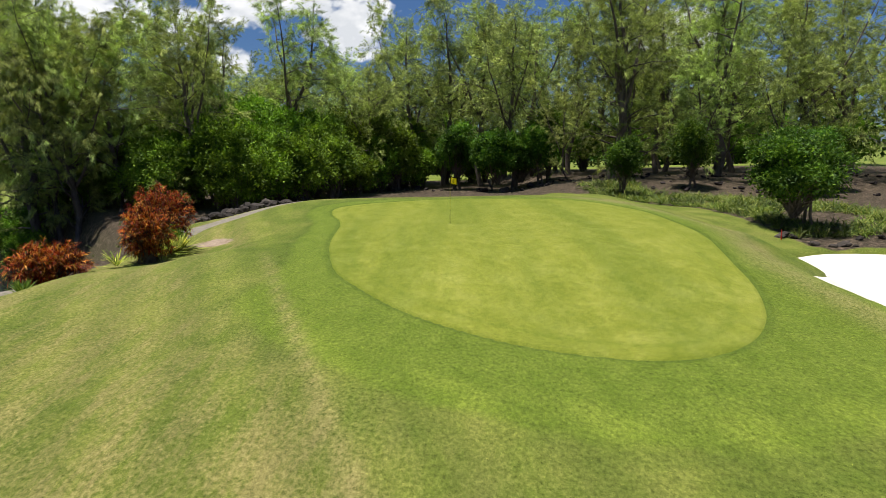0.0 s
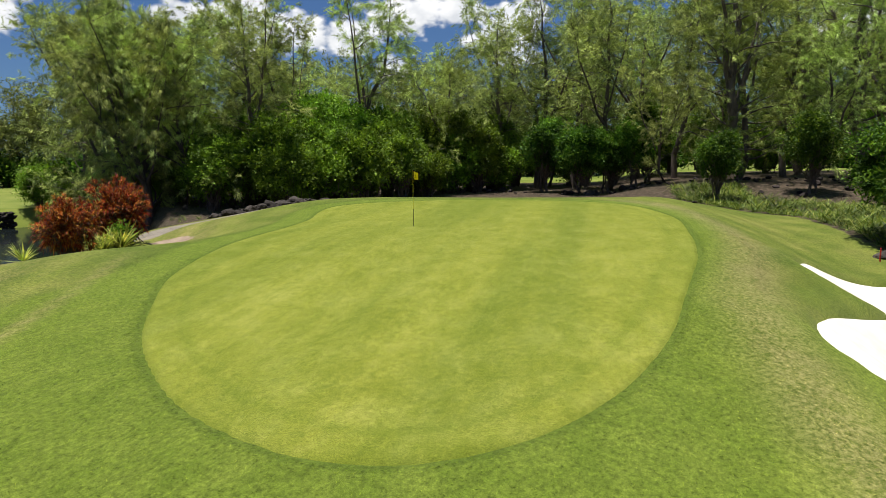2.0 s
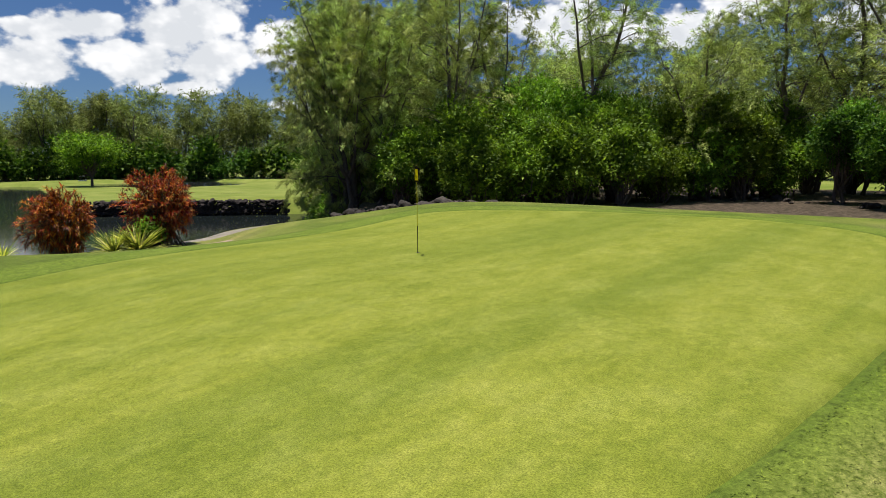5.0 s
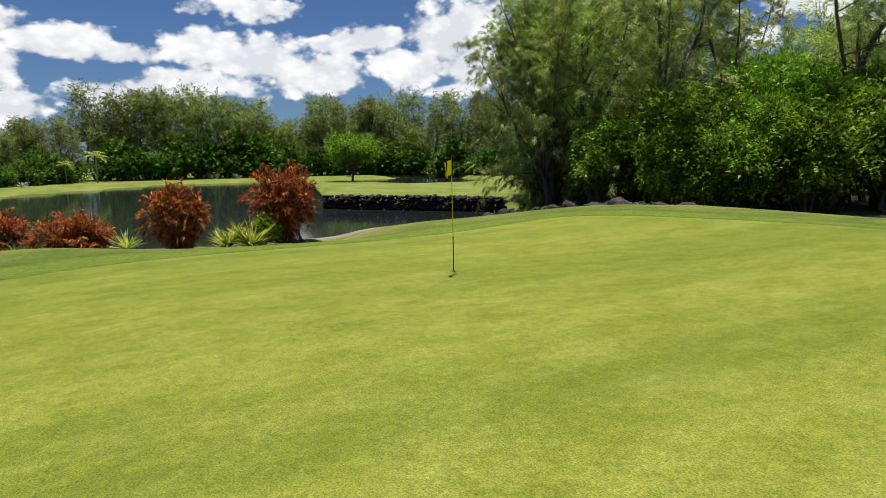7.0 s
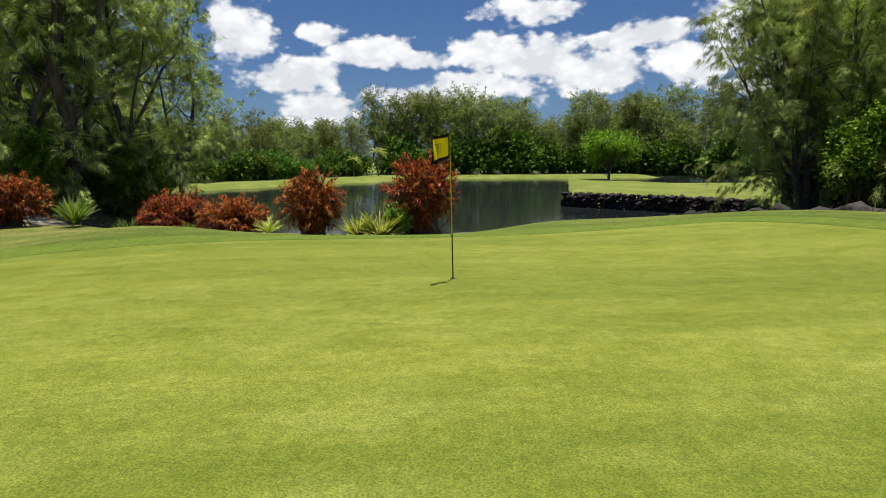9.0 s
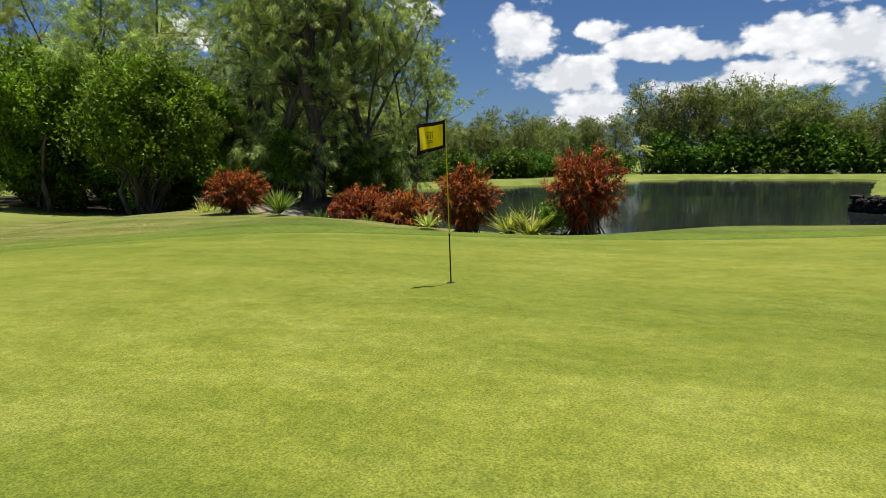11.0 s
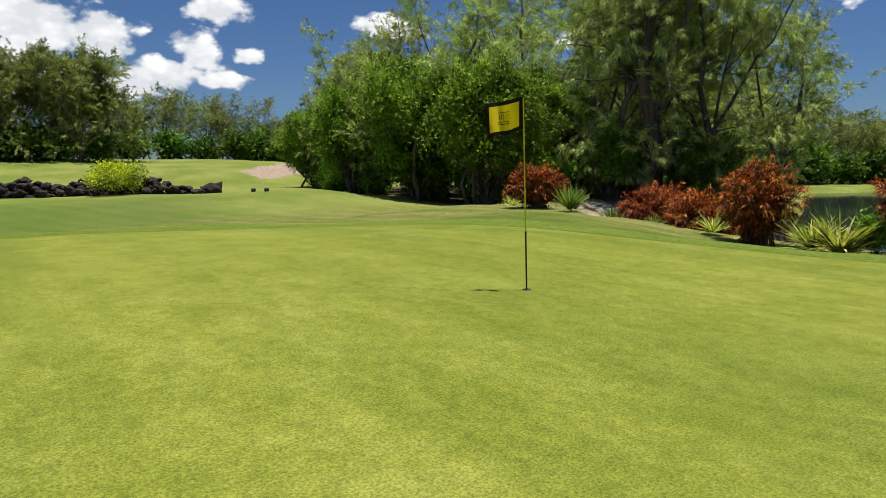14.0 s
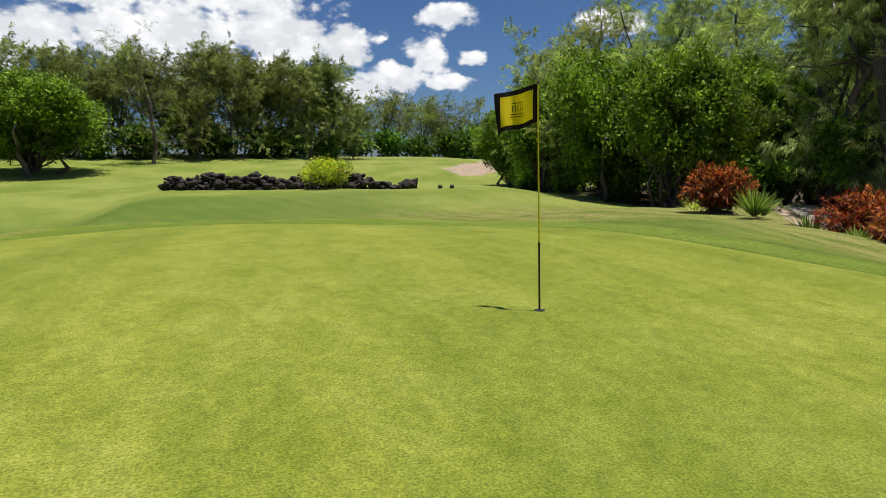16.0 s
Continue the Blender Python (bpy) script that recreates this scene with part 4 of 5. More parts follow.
# wood behind the green, west to east: variant, place, scale, turn
for v, x, y, s, r in [(5, -29.6, 25.2, 0.95, 170), (6, -29.0, 23.6, 0.95, 185), (4, -46, 38.7, 1.05, 40), (4, -40, 35.0, 1.0, 200), (4, -52, 44.5, 1.1, 120), (2, -22.5, 26.5, 1.1, 40), (2, -25.6, 24.0, 1.0, 150), (5, -32.0, 26.5, 0.85, 200), (1, -33.5, 27, 0.8, 170), (4, -38, 34, 0.85, 250), (3, -20.0, 33, 0.86, 200), (0, -32, 32, 0.9, 140), (3, -14.5, 37.5, 1.1, 20), (1, -24, 31, 0.78, 80), (2, -16, 42, 0.95, 250), (2, -11, 52, 1.0, 30),
                      (2, -21, 47, 0.95, 60), (0, -3.5, 49, 1.0, 30), (1, 1.0, 53, 1.0, 120), (0, 5.5, 50, 1.05, 60), (3, 9, 45, 1.1, 270), (4, 12.5, 54, 1.0, 180), (1, 17.5, 36.5, 0.95, 330), (4, 20.2, 40.5, 0.95, 100),
                      (3, 15.5, 47, 1.1, 45), (0, 25.5, 46, 1.05, 15), (1, 29, 38, 0.95, 210), (4, 34, 45, 1.0, 75), (0, 37, 34, 0.95, 160), (1, 43, 38, 1.0, 290), (4, 47, 27, 0.95, 350), (0, 23, 56, 1.1, 110),
                      (0, -29, 44, 0.8, 35), (0, -38, 42, 0.9, 95), (1, 45, 50, 1.0, 10), (2, -6, 41, 0.95, 160), (1, -43, 53, 0.8, 130), (4, 39, 56, 1.0, 200), (1, 7, 60, 1.05, 250), (4, -2, 61, 0.9, 10), (0, 31, 60, 1.0, 70), (4, -34, 34, 0.85, 60), (0, -41, 44, 0.95, 20), (4, 28, 50, 0.95, 300), (4, 10, 63, 1.0, 20), (4, 17, 62, 1.0, 200), (2, -27, 52, 1.1, 30), (4, 51, 40, 0.9, 100), (0, 52, 20, 0.95, 10), (4, -9, 62, 0.75, 90), (2, 24, 34, 0.8, 20), (2, 33, 31, 0.85, 140), (2, 13.5, 38, 0.65, 260), (2, 40, 28, 0.9, 60)]:
    tree("cas", v, x, y, s, r)
for i, (x, y, s) in enumerate([(-16.2, 24, 0.8), (-22.5, 23, 0.8), (-25, 26, 0.8), (-21.5, 25.5, 0.95), (-18, 25.5, 1.0), (-14.8, 26.5, 1.0), (-12, 29.5, 1.0), (-10, 33.5, 0.95), (-8.5, 37.5, 0.95), (-7, 42, 0.95), (-4.6, 44.5, 0.95), (-2.6, 47.5, 1.0), (-18, 31, 1.2), (-14, 35, 1.2),
                               (-10.5, 41, 1.1), (-6, 47, 1.0), (-23, 33, 1.1), (-29.5, 28, 0.75), (-27, 37, 1.1), (-19, 39, 1.15), (-13, 46, 1.1), (-32, 36, 1.0), (-2, 56, 1.0), (5, 58, 1.05), (14, 59, 1.0), (20, 58, 0.95), (27, 58, 1.0), (-22, 52, 1.1), (36, 52, 1.0), (44, 44, 1.0), (-35, 30, 0.8)]):
    tree("shrub", i % 3, x, y, s, i * 67)
for i, (x, y, s) in enumerate([(6.5, 40, 1.3), (9.2, 41.5, 1.2), (22.5, 28.5, 0.95), (19.3, 7.0, 1.04), (2.5, 44, 1.2), (30, 24, 1.1), (35, 15, 1.2), (12.5, 43, 1.25), (15.5, 25.5, 0.8), (27, 22, 0.9), (33, 27, 1.1), (10.8, 39.5, 1.0)]):
    tree("dark", (0, 0, 1, 0, 1, 0, 0, 1, 1, 1, 0, 1)[i], x, y, s, i * 80)

# wood beside the lake's south bank and along the approach
for v, x, y, s, r in [(1, -28.3, -19.6, 0.92, 50), (0, -38.5, -16.5, 0.8, 160), (5, -33.0, -17.4, 0.9, 20), (6, -27.5, -20.6, 0.95, 100), (3, -34, -20.0, 0.95, 90), (1, -43, -19.5, 0.75, 10), (1, -38, -27, 0.95, 230), (0, -34, -34, 0.95, 310), (3, -33, -42, 1.05, 75),
                      (0, -32, -50, 0.92, 25), (0, -47, -24, 0.85, 190), (1, -42, -38, 0.9, 270), (4, -41, -48, 0.9, 60), (0, -32, -58, 0.85, 15), (3, -33.5, -64, 0.95, 100), (2, -38, -72, 1.0, 200), (0, -43, -80, 0.7, 130),
                      (4, -31.5, -25, 0.82, 130), (0, -31.5, -20.5, 0.85, 15), (1, -44, -58, 0.85, 40), (0, -45, -70, 0.8, 220), (2, -42, -88, 0.85, 10), (4, -52, -32, 0.85, 310), (2, -24.5, -43, 0.75, 20), (2, -24.5, -54.5, 0.85, 200), (4, -32, -68, 0.6, 100), (2, -27, -31.5, 0.8, 300)]:
    tree("cas", v, x, y, s, r)
for v, x, y, s, r in [(1, -20.8, -25.2, 0.78, 30), (0, -23.6, -36.8, 0.92, 0), (1, -23.5, -47.5, 0.85, 130), (0, -29.5, -30.5, 0.85, 220), (0, -26.5, -61.5, 0.78, 160), (1, -37, -74, 0.75, 20), (0, -34, -40, 1.0, 45),
                      (1, -25.5, -27.5, 0.66, 10), (1, -42, -83, 0.65, 90)]:
    tree("tree", v, x, y, s * 1.12, r, 0.0, s * 1.36)
for i, (x, y, s) in enumerate([(-31, -17.5, 0.6), (-26.5, -20.5, 0.6), (-30, -23, 0.75), (-36, -18.5, 0.75), (-40, -19, 0.7), (-26, -25, 0.75), (-27, -33, 0.95), (-27.5, -43, 0.6), (-26, -49.5, 0.95), (-26.5, -56.5, 0.6), (-28.5, -64, 1.0), (-33, -71.5, 0.7), (-33, -18, 0.8), (-37, -77, 0.7), (-33, -35, 1.0), (-30, -44, 1.0), (-30, -52, 1.0), (-31, -61, 1.0), (-34, -28, 1.1), (-36, -33, 1.2), (-37, -44, 1.2), (-37, -55, 1.2), (-36, -66, 1.1), (-38, -75, 1.0), (-33, -24, 0.9)] + [(-24.2 - 1.3 * (k % 3) - 0.45 * max(0, 0.66 * k - 7) ** 1.5, -27.5 - 2.8 * k, (0.62, 0.5, 0.75)[k % 3]) for k in range(12)]):
    tree("shrub", i % 3 if i < 25 else 3, x, y, s, i * 50)

for i, (x, y, s) in enumerate([(-27.5, 31.5, 0.95), (-22.5, 30.0, 1.0), (-17.0, 33.0, 1.1), (-12.0, 36.5, 1.0), (-8.0, 44.0, 1.05), (-4.0, 50.5, 1.0), (-31.5, 29.5, 0.8), (1.5, 57.0, 1.0), (-14.5, 29.8, 0.8), (-20.0, 37.0, 1.2)]):
    tree("tree", i % 2, x, y, s * 0.9, i * 55, 0.0, s)
for i, (x, y, s) in enumerate([(-33.5, 24.5, 0.6), (-37.0, 29.0, 0.7), (-42.0, 33.5, 0.7), (-47.5, 37.0, 0.7), (-52.0, 41.5, 0.8), (-56.5, 43.6, 0.8), (-60.5, 45.5, 0.85), (-64.0, 48.5, 0.7)]):
    tree("shrub", i % 3, x, y, s, i * 71)

rnd = random.Random(5)


def wood(x0, y0, x1, y1, n, rows, depth, kinds=("casfar", "farshrub"), size=1.0, dz=0.0):
    """A belt of far trees between two places, with shrubs along its foot."""
    dx, dy = x1 - x0, y1 - y0
    length = math.hypot(dx, dy)
    nx, ny = -dy / length, dx / length
    for i in range(n):
        for r in range(rows):
            t = (i + rnd.uniform(0.1, 0.9)) / n
            off = depth * (r + rnd.uniform(0.0, 0.8)) / rows
            k = kinds[1] if r == 0 else kinds[0]
            bush = 1.25 if r == 0 else 1.0
            lib = KINDS[k][0]
            tree(k, rnd.randrange(len(lib)), x0 + dx * t + nx * off, y0 + dy * t + ny * off, size * bush * rnd.uniform(0.64, 1.24), rnd.uniform(0, 360), dz)


wood(-140, -60, -226, -8, 24, 4, 24, size=0.72)
wood(-226, -8, -234, 110, 24, 4, 24, size=1.16)
wood(-244, 80, -120, 150, 22, 4, 24, size=1.16)
wood(-66, -66, -140, -60, 15, 4, 24, size=0.9)
wood(-120, 130, -55, 94, 7, 2, 16, size=0.9)
wood(-55, 94, 78, 86, 20, 3, 14, size=0.85)
wood(-8, -146, -80, -124, 20, 3, 14, size=0.58)
wood(34, -94, -13, -97, 9, 1, 4, size=0.55)
wood(75, -74, 38, -98, 8, 3, 18, size=0.62)
wood(90, 40, 60, -84, 12, 2, 20, size=0.8)
for v, x, y, s, r, dz in [(0, 25, -77, 1.55, 40, 0.3), (1, 36, -80, 1.2, 140, 0.4), (0, 43, -84, 1.0, 10, 0.4)]:
    tree("tree", v, x, y, s, r, dz, s * 0.82)
for v, x, y, s, r in [(3, 13.8, -88, 1.1, 20), (1, 31, -96, 0.8, 80), (0, 26, -98, 0.85, 10), (4, 20, -101, 0.9, 60), (0, 9, -99, 0.85, 200), (2, 4.5, -98, 1.1, 140), (0, 0.5, -100, 0.9, 300), (4, -4, -99, 0.86, 20), (2, -8.5, -101, 1.05, 70),
                      (0, -12, -104, 0.7, 170), (1, 2, -107, 0.85, 250), (1, -6, -108, 0.8, 33), (1, 15, -105, 0.85, 140), (0, 24, -107, 0.95, 270), (2, 8, -93, 0.7, 15)]:
    tree("cas", v, x, y, s, r)
for i in range(17):
    tree("cas", (2, 4, 0)[i % 3], 34 - 3.0 * i + rnd.uniform(-1, 1), -99 - rnd.uniform(-1, 5), (1.1, 0.72, 0.8)[i % 3] * rnd.uniform(0.85, 1.1), rnd.uniform(0, 360))

# ---------------------------------------------------------------- planting along the bank
CROTON = [croton(71, 2.75, 2.6, 560, 24), croton(72, 2.3, 2.05, 480, 24), croton(73, 1.8, 2.5, 450, 24), croton(74, 1.35, 2.1, 340, 24)]
for v, x, y, s, turn, txt in [(0, -12.45, 0.05, 1.02, 0, "tall red and orange croton shrub on thin stems beside the lake"), (1, -11.6, -3.5, 1.0, 40, "bushy red and orange croton shrub beside a yucca"),
                              (3, -13.7, -6.4, 1.2, 80, "low spreading red croton shrub on the bank"), (2, -15.2, -9.0, 1.15, 150, "rounded orange-leaved croton shrub on the bank"),
                              (2, -14.4, -14.4, 1.05, 20, "rounded orange croton shrub in front of a tree")]:
    plant_thing("croton_shrub", CROTON[v], (M_BARK, M_CROTON), ("trunk", "foliage"), txt, "shrub", "red croton shrubs on the bank", pose(x, y, up(x, y), 0, 0, turn) @ Matrix.Scale(s, 4))
YUCCA = [yucca(81, 130, 1.3), yucca(82, 100, 1.1), yucca(83, 60, 0.8), yucca(84, 120, 1.15, 0.4, 3.2)]
for v, x, y, s, turn in [(0, -11.3, -1.35, 1.0, 0), (1, -11.5, -2.05, 1.0, 50), (2, -12.1, -5.0, 1.0, 90), (3, -13.6, -11.8, 1.0, 120), (3, -14.5, -10.4, 0.95, 30), (3, -14.6, -12.4, 0.8, 75), (2, -14.9, -16.4, 1.0, 70), (2, -15.6, -17.3, 0.9, 20),
                         (3, -13.6, -8.0, 0.6, 140), (1, -6.8, 52.5, 1.2, 20)]:
    root = plant_thing("yucca", [YUCCA[v]], [M_YUCCA if v < 3 else M_REED], ["rosette"], "spiky pale green variegated yucca rosette on the bank", "yucca", "yuccas between the shrubs", pose(x, y, up(x, y, -0.03), 0, 0, turn) @ Matrix.Scale(s, 4))
small = broadleaf(91, 1.0, 0.9, 0.1, 900, 0.12, 3, 6)
plant_thing("small_green_shrub", small, (M_BARK, M_LEAF), ("trunk", "foliage"), "small bright green leafy shrub beside a yucca", "shrub", "", pose(-11.7, -0.75, up(-11.7, -0.75)))

# ---------------------------------------------------------------- rocks
ROCKS = [rock_mesh(k) for k in range(6)]
for me in ROCKS:
    me.materials.append(M_GREYROCK)
LAVA = [rock_mesh(k + 10, 1.0) for k in range(6)]
for me in LAVA:
    me.materials.append(M_LAVA)


def rock(x, y, size, parent=None, dz=0.0, lava=False, z=None, group="rocks on the bank"):
    me = rnd.choice(LAVA if lava else ROCKS)
    ob = new("rock", me)
    if parent is None:
        tagged(ob, "rough dark lava boulder lying on bare soil" if lava else "rough grey-brown boulder lying on the bank", "rock", group)
    else:
        ob.parent = parent
    h = (up(x, y) + 0.18 * size if z is None else z) + dz
    ob.matrix_basis = pose(x, y, h, rnd.uniform(-25, 25), rnd.uniform(-25, 25), rnd.uniform(0, 360)) @ Matrix.Diagonal((size * rnd.uniform(0.8, 1.3), size * rnd.uniform(0.8, 1.2), size * rnd.uniform(0.65, 1.0), 1))
    return ob


for i in range(100):
    t = rnd.random()
    y = 9.5 + 13 * t
    x = np.interp(y, TRACK[::-1, 1][3:], TRACK[::-1, 0][3:]) - 1.4 - abs(rnd.gauss(0, 1.0))
    rock(x, y, rnd.choice((0.25, 0.35, 0.45, 0.6)), dz=rnd.choice((0.0, 0.05, 0.15)) - 0.06)
for i in range(58):
    y = rnd.choice((rnd.uniform(-8, -1.5), rnd.uniform(11, 20)))
    x = np.interp(y, TRACK[::-1, 1], TRACK[::-1, 0]) - 1.2 - rnd.random() ** 1.3 * 4.5
    rock(x, y, rnd.choice((0.35, 0.5, 0.7, 0.95)), dz=-0.05)
for i in range(36):
    t = rnd.random()
    rock(-9 + 22 * t + rnd.uniform(-1, 1), 46 - 9 * t + rnd.uniform(-1.5, 3.0), rnd.choice((0.3, 0.45, 0.6, 0.8)), group="rocks under the trees")
for i in range(30):
    t = rnd.random()
    rock(17 + 20 * t + rnd.uniform(-1, 1), 4 - 6 * t + rnd.uniform(-0.8, 2.0), rnd.choice((0.25, 0.4, 0.6)), group="rocks beside the bunker")
for i in range(130):
    rock(rnd.uniform(13, 42), rnd.uniform(22, 42), rnd.choice((0.2, 0.3, 0.4, 0.55)), lava=True, group="rocks under the trees")


def dry_wall(name, label, x0, y0, x1, y1, courses, size, z0, top, lava=True, slack=0.25):
    """Loose stones piled into a wall with an uneven top."""
    root = tagged(new(name), label, "stone wall")
    length = math.hypot(x1 - x0, y1 - y0)
    n = int(length / (size * 0.72))
    for c in range(courses):
        for i in range(n):
            t = (i + 0.5 * (c % 2) + rnd.uniform(-0.2, 0.2)) / n
            if not 0 <= t <= 1 or c * size * 0.6 > top(t):
                continue
            x, y = x0 + (x1 - x0) * t, y0 + (y1 - y0) * t
            zz = z0(x, y) + size * (0.2 + 0.6 * c) + rnd.uniform(-0.3, 0.3) * size * slack
            rock(x + rnd.gauss(0, slack) , y + rnd.gauss(0, slack), size * rnd.uniform(0.85 - slack, 1.35 + slack), root, 0, lava, zz)
    return root


dry_wall("lake_wall", "dark dry-stone retaining wall rising from the lake", -79.6, 22.7, -59.8, 40.9, 5, 0.74, lambda x, y: WATER_Z - 0.15, lambda t: 9, True, 0.08)
for k in range(4):
    dry_wall("lava_rock_berm", "long low heap of black lava stones on the fairway", 9.8 - 0.4 * k, -56.6 - 0.7 * k, -11.2 + 0.5 * k, -50.2 - 0.7 * k, 5, 0.50, lambda x, y: up(x, y) - 0.05, lambda t, k=k: 0.84 * (0.5 + 0.9 * math.sin(math.pi * min(1, 0.15 + t * 0.8)) + 0.3 * math.sin(9 * t) + 0.25 * math.sin(31 * t + k)) * (0.6 + 0.4 * (k in (1, 2))), True, 0.34)
rock(-11.6, -50.0, 1.9, None, 0.1, True, group="rocks on the fairway")
golden = broadleaf(95, 2.5, 5.4, 0.1, 5200, 0.2, 4, 12)
plant_thing("golden_shrub", golden, (M_BARK, M_YELLOW), ("trunk", "foliage"), "yellow-green leafy shrub growing over black lava stones", "shrub", "", pose(-4.2, -50.2, up(-4.2, -50.2)))

# ---------------------------------------------------------------- flagstick
POLE_TOP = Vector((0.040, -0.050, 2.08))
flagstick = tagged(new("flagstick"), "yellow and black golf flagstick standing in the hole", "flagstick")


def rod(a, b, r0, r1, n=10, rings=2):
    v, f = tubes([(np.linspace(a, b, rings + 1), np.linspace(r0, r1, rings + 1))], n)
    return mesh_from("rod", v, f)


ground_z = up(0, 0, 0.012)
foot, joint = np.array((0, 0, ground_z - 0.02)), np.array((0.012, -0.015, 0.63))
part("lower_pole", rod(foot, joint, 0.0095, 0.009), M_POLE_K, flagstick, "black lower section")
part("upper_pole", rod(joint, np.array(POLE_TOP), 0.0075, 0.0065), M_POLE_Y, flagstick, "yellow upper section")
part("ferrule", rod(joint - (0, 0, 0.02), joint + (0, 0, 0.02), 0.011, 0.011), M_POLE_K, flagstick)
part("top_cap", rod(np.array(POLE_TOP) - (0, 0, 0.01), np.array(POLE_TOP) + (0, 0, 0.012), 0.010, 0.006), M_POLE_K, flagstick)


def cloth_point(u, v):
    """The flag in the wind: u from the pole outwards, v from its top down."""
    out = Vector((0.66, -0.75, 0)).normalized()
    side = Vector((-out.y, out.x, 0))
    w = 0.055 * math.sin(u * 7.5 + v * 1.6) * u ** 0.6 + 0.018 * math.sin(u * 14 - v * 2) * u
    drop = 0.15 * u**1.4 + 0.02 * math.sin(5 * u)
    return POLE_TOP + out * (0.40 * u * (1 - 0.05 * v)) + side * w + Vector((0, 0, -0.005 - 0.335 * v * (1 - 0.06 * u) - drop * (0.6 + 0.4 * v)))


def cloth_patch(u0, u1, v0, v1, nu, nv, lift=0.0):
    us, vs = np.linspace(u0, u1, nu + 1), np.linspace(v0, v1, nv + 1)
    pts = []
    for v in vs:
        for u in us:
            p, a, b = cloth_point(u, v), cloth_point(u + 0.01, v), cloth_point(u, v + 0.01)
            nrm = (a - p).cross(b - p).normalized()
            pts.append(tuple(p + nrm * lift))
    i = (np.arange(nv)[:, None] * (nu + 1) + np.arange(nu)).ravel()
    return np.array(pts), np.stack([i, i + 1, i + nu + 2, i + nu + 1], 1)


def join(*chunks):
    vs, fs, b = [], [], 0
    for v, f in chunks:
        vs.append(v), fs.append(f + b)
        b += len(v)
    return np.concatenate(vs), np.concatenate(fs)


flag = part("flag", mesh_from("flag", *cloth_patch(0.10, 0.90, 0.12, 0.88, 20, 12)), M_FLAG, flagstick, "bright yellow cloth panel")
part("border", mesh_from("border", *join(cloth_patch(0, 1, 0, 0.12, 24, 2), cloth_patch(0, 1, 0.88, 1, 24, 2), cloth_patch(0, 0.10, 0.12, 0.88, 3, 12), cloth_patch(0.90, 1, 0.12, 0.88, 3, 12))), M_FLAGK, flag, "black cloth border")
for side in (0.0025, -0.0025):
    part("emblem", mesh_from("emblem", *join(*[cloth_patch(0.38, 0.68, v, v + 0.018, 6, 1, side) for v in (0.32, 0.60, 0.67)], *[cloth_patch(u, u + 0.014, 0.38, 0.54, 1, 4, side) for u in (0.40, 0.46, 0.52, 0.58, 0.64)])), M_FLAGK, flag, "small black printed bars")

cup = bmesh.new()
bmesh.ops.create_circle(cup, cap_ends=True, radius=0.052, segments=28)
me = bpy.data.meshes.new("hole_cup")
cup.to_mesh(me)
cup.free()
thing("hole_cup", me, M_DARK, "dark round golf hole in the putting green", "golf hole", at=Matrix.Translation((0, 0, ground_z + 0.004)))


# ---------------------------------------------------------------- things across the lake and small things
spreading = broadleaf(96, 14.0, 19.0, 3.4, 10000, 0.65, 1, 34, 0.6, 1.0)
plant_thing("spreading_tree", spreading, (M_BARK, M_FRESH), ("trunk", "crown"), "wide-crowned bright green tree standing alone on the far shore", "tree", "", pose(-163, 57.5, up(-163, 57.5)))
PALE = yucca(97, 60, 2.6)
for x, y, s in [(-224, 36, 1.1), (-226, 28, 1.3), (-222, 50, 0.9), (-186, -24, 0.9)]:
    plant_thing("pale_agave", [PALE], [M_PALELEAF], ["rosette"], "large pale grey-green agave on the far shore", "agave", "pale agaves on the far shore", pose(x, y, up(x, y)) @ Matrix.Scale(s, 4))


def palm(seed, height):
    """A coconut palm: leaning trunk and a head of long drooping fronds with leaflets."""
    rng = np.random.default_rng(seed)
    t = np.linspace(0, 1, 8)
    trunk = np.column_stack([0.9 * t**2, 0 * t, height * t])
    tv, tf = tubes([(trunk, 0.2 - 0.08 * t)], 7)
    base, way, length = [], [], []
    for k in range(16):
        az, lift = k * 2.4, rng.uniform(-0.1, 1.2)
        d = unit(np.array([math.cos(az), math.sin(az), lift]))
        rib = curve_line(trunk[-1], d, rng.uniform(2.6, 3.4), 14, -0.5, rng, 0.03)
        side = unit(np.cross(d, (0, 0, 1.0)))
        for i in range(2, 14):
            for sg in (-1, 1):
                base.append(rib[i]), way.append(unit(side * sg + d * 0.5 + (0, 0, -0.45))), length.append(1.0 - 0.04 * i)
    base, way = np.array(base), np.array(way)
    v, f = blades(base, way, np.array(length), np.full(len(base), 0.11), np.full(len(base), 0.3), rng, 2)
    return mesh_from("trunk", tv, tf), mesh_from("crown", v, f, False)


PALM = palm(98, 6.5)
for x, y, s in [(-214, -7, 1.3), (-208, -15, 0.9)]:
    plant_thing("palm_tree", PALM, (M_PALEBARK, M_YUCCA), ("trunk", "crown"), "coconut palm with drooping fronds before the far wood", "palm", "palms on the far shore", pose(x, y, up(x, y)) @ Matrix.Scale(s, 4))


def box(x0, x1, y0, y1, z0, z1, bevel=0.04):
    bm = bmesh.new()
    bmesh.ops.create_cube(bm, size=1.0)
    for v in bm.verts:
        v.co = Vector(((x0 + x1) / 2 + v.co.x * (x1 - x0), (y0 + y1) / 2 + v.co.y * (y1 - y0), (z0 + z1) / 2 + v.co.z * (z1 - z0)))
    bmesh.ops.bevel(bm, geom=bm.edges[:], offset=bevel, segments=2, affect="EDGES")
    me = bpy.data.meshes.new("box")
    bm.to_mesh(me)
    bm.free()
    return me


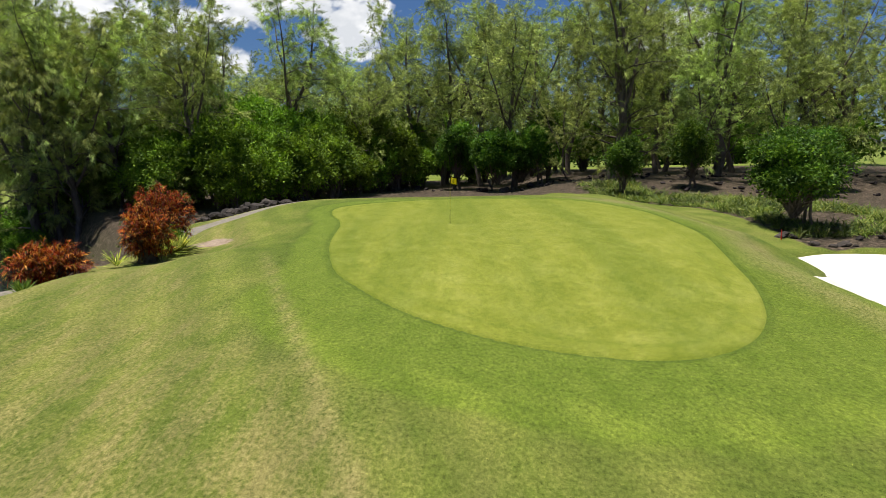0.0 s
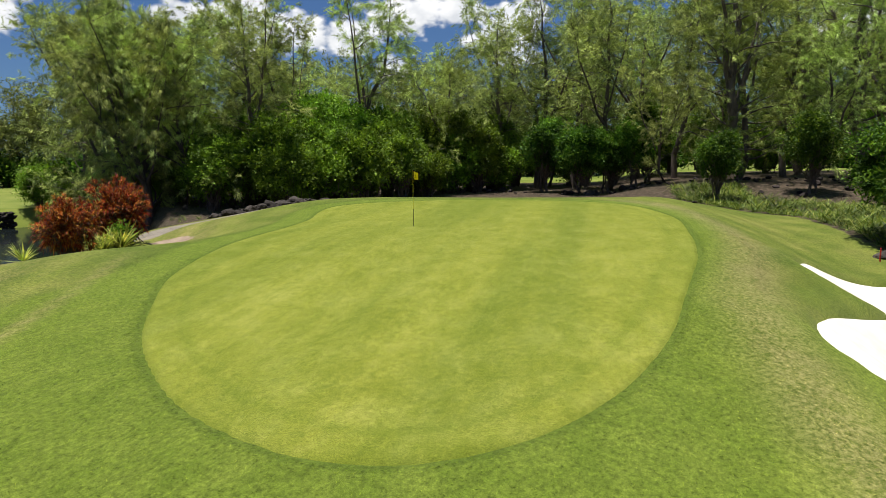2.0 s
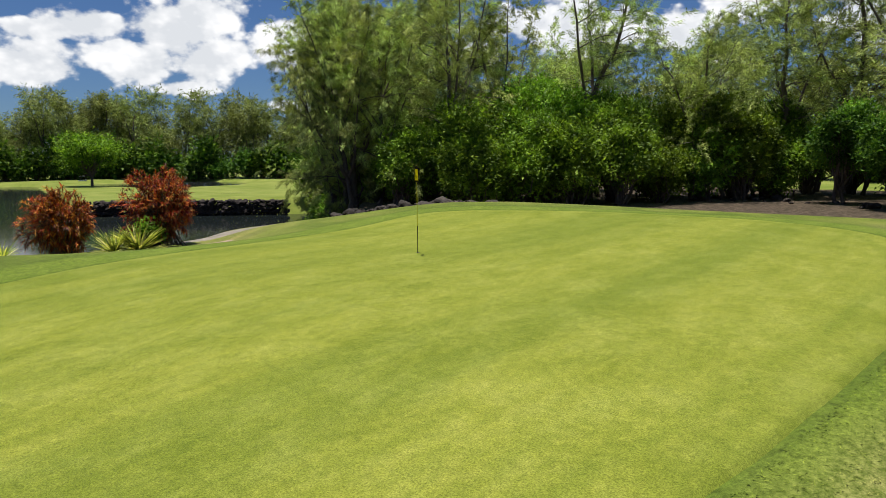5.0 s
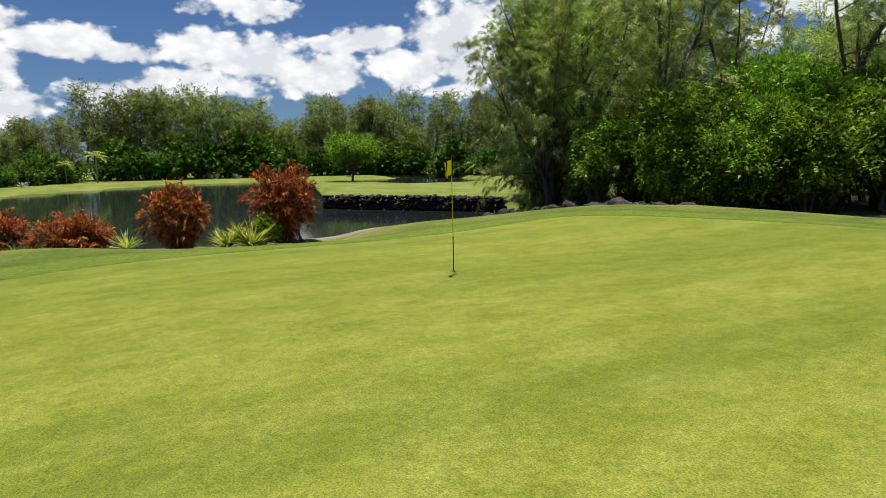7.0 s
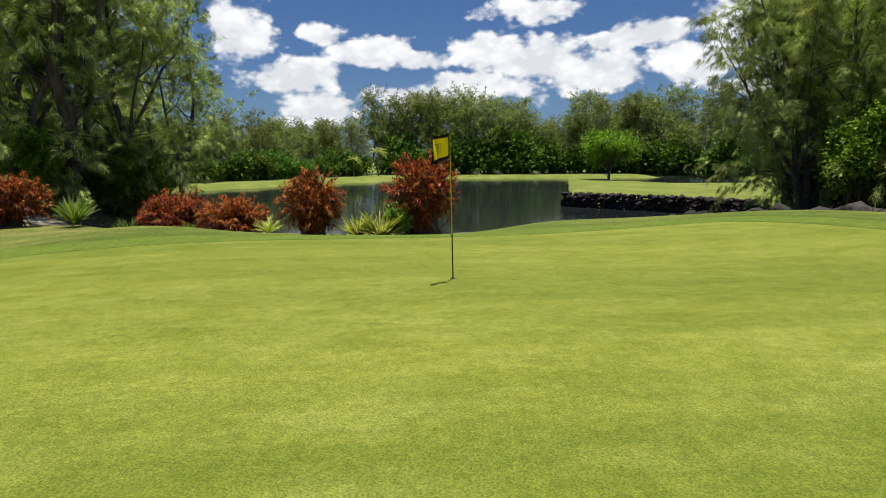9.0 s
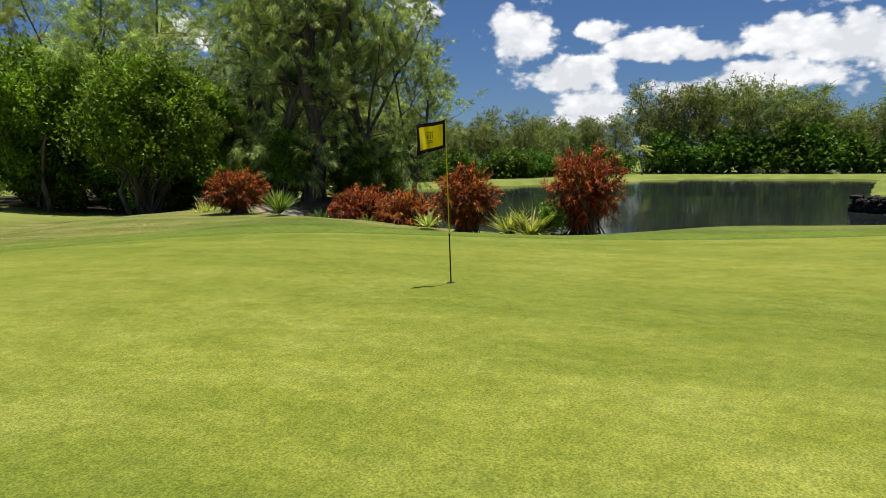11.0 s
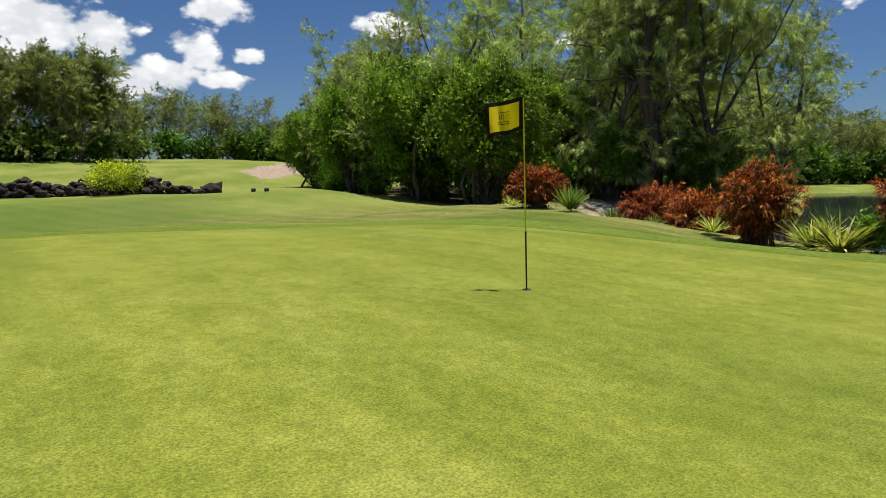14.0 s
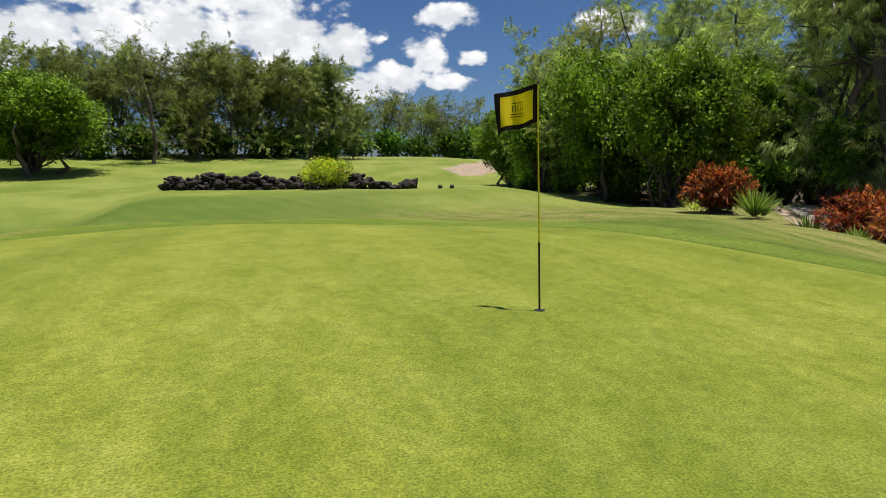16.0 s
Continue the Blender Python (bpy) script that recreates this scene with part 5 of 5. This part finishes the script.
cart = tagged(new("golf_cart"), "small white golf cart parked beside the far tree", "golf cart")
cart.matrix_basis = pose(-202, 70, up(-202, 70), 0, 0, 70)
body = part("body", box(-1.15, 1.15, -0.58, 0.58, 0.28, 0.62, 0.08), M_WHITE, cart)
part("seat", box(-0.45, 0.05, -0.5, 0.5, 0.62, 0.86), M_DARK, cart)
part("backrest", box(-0.52, -0.40, -0.5, 0.5, 0.86, 1.2), M_DARK, cart)
part("cowl", box(0.75, 1.1, -0.5, 0.5, 0.62, 0.95, 0.1), M_WHITE, cart)
part("roof", box(-0.75, 0.85, -0.6, 0.6, 1.82, 1.9), M_WHITE, cart)
for px, py in ((-0.7, -0.52), (-0.7, 0.52), (0.78, -0.52), (0.78, 0.52)):
    part("post", rod(np.array((px, py, 0.6)), np.array((px, py, 1.84)), 0.025, 0.025), M_DARK, cart)
    part("wheel", rod(np.array((px, py * 0.9, 0.22)), np.array((px, py * 1.2, 0.22)), 0.22, 0.22, 16, 1), M_DARK, cart)

far_sand = np.column_stack([-88 + 3.4 * np.cos(np.linspace(0, 2 * np.pi, 24, endpoint=False)), 49.5 + 2.2 * np.sin(np.linspace(0, 2 * np.pi, 24, endpoint=False))])
thing("far_bunker", disc(far_sand, 5, lambda x, y, d: ground(x, y) + 0.05), M_SAND, "small pale sand bunker on the far green", "sand bunker", kind="structure")

for x, y in ((-11.0, -38.7), (-11.6, -37.8)):
    bm = bmesh.new()
    bmesh.ops.create_uvsphere(bm, u_segments=14, v_segments=10, radius=0.17)
    for v in bm.verts:
        v.co.z = max(v.co.z, -0.1)
    me = bpy.data.meshes.new("tee_marker")
    bm.to_mesh(me)
    bm.free()
    thing("tee_marker", me, M_DARK, "small dark round tee marker on mown grass", "tee marker", "tee markers", at=Matrix.Translation((x, y, up(x, y, 0.1))))
stake = tagged(new("marker_stake"), "short red hazard stake beside the bunker", "stake")
stake.matrix_basis = Matrix.Translation((17.2, 4.4, up(17.2, 4.4)))
part("post", rod(np.array((0, 0, -0.1)), np.array((0, 0, 0.5)), 0.03, 0.025), M_RED, stake)
part("tip", rod(np.array((0, 0, 0.5)), np.array((0, 0, 0.55)), 0.025, 0.004), M_RED, stake)


def noise_mask(x, y):
    return np.sin(x * 0.55 + 1.3 * np.sin(y * 0.4)) + np.sin(y * 0.7 + x * 0.2) > -0.35


def ground_cover(seed, n, x0, x1, y0, y1, size, keep):
    """Strap-leaved tufts scattered over a slope."""
    rng = np.random.default_rng(seed)
    x, y = rng.uniform(x0, x1, n), rng.uniform(y0, y1, n)
    ok = keep(x, y)
    x, y = x[ok], y[ok]
    z = ground(x, y)
    per = 9
    base = np.repeat(np.column_stack([x, y, z]), per, 0) + rng.normal(size=(len(x) * per, 3)) * (0.07, 0.07, 0)
    az = rng.random(len(base)) * 6.3
    way = unit(np.column_stack([np.cos(az), np.sin(az), rng.uniform(0.4, 2.2, len(base))]))
    v, f = blades(base, way, rng.uniform(0.5, 1.2, len(base)) * size, rng.uniform(0.03, 0.06, len(base)) * size, rng.uniform(0.2, 0.8, len(base)), rng, 3)
    return mesh_from("ground_cover", v, f, False)


thing("ground_cover", ground_cover(5, 5200, 13, 38, 4.5, 32, 1.05, lambda x, y: (noise_mask(x, y) | (x - 17.7 + 0.55 * np.maximum(0, y - 16) < 3.0)) & (x - 17.7 + 0.55 * np.maximum(0, y - 16) > 0.4) & (x - 17.7 + 0.55 * np.maximum(0, y - 16) < 9.0)), M_REED, "patchy strap-leaved low plants on a brown slope", "plants", kind="stuff")
thing("undergrowth", ground_cover(6, 420, -30, -13.8, -24, 22, 0.6, lambda x, y: (x < -14.5 - 0.012 * y**2) & (shore(x, y) < -1.0) & ((y > 4) | (y < -9))), M_REED, "rough strap-leaved undergrowth along the lake bank", "plants", kind="stuff")
thing("rough_grass", rough_grass(7, 150000), M_BLADES, "short green and straw-coloured grass blades of the rough", "grass", kind="stuff")
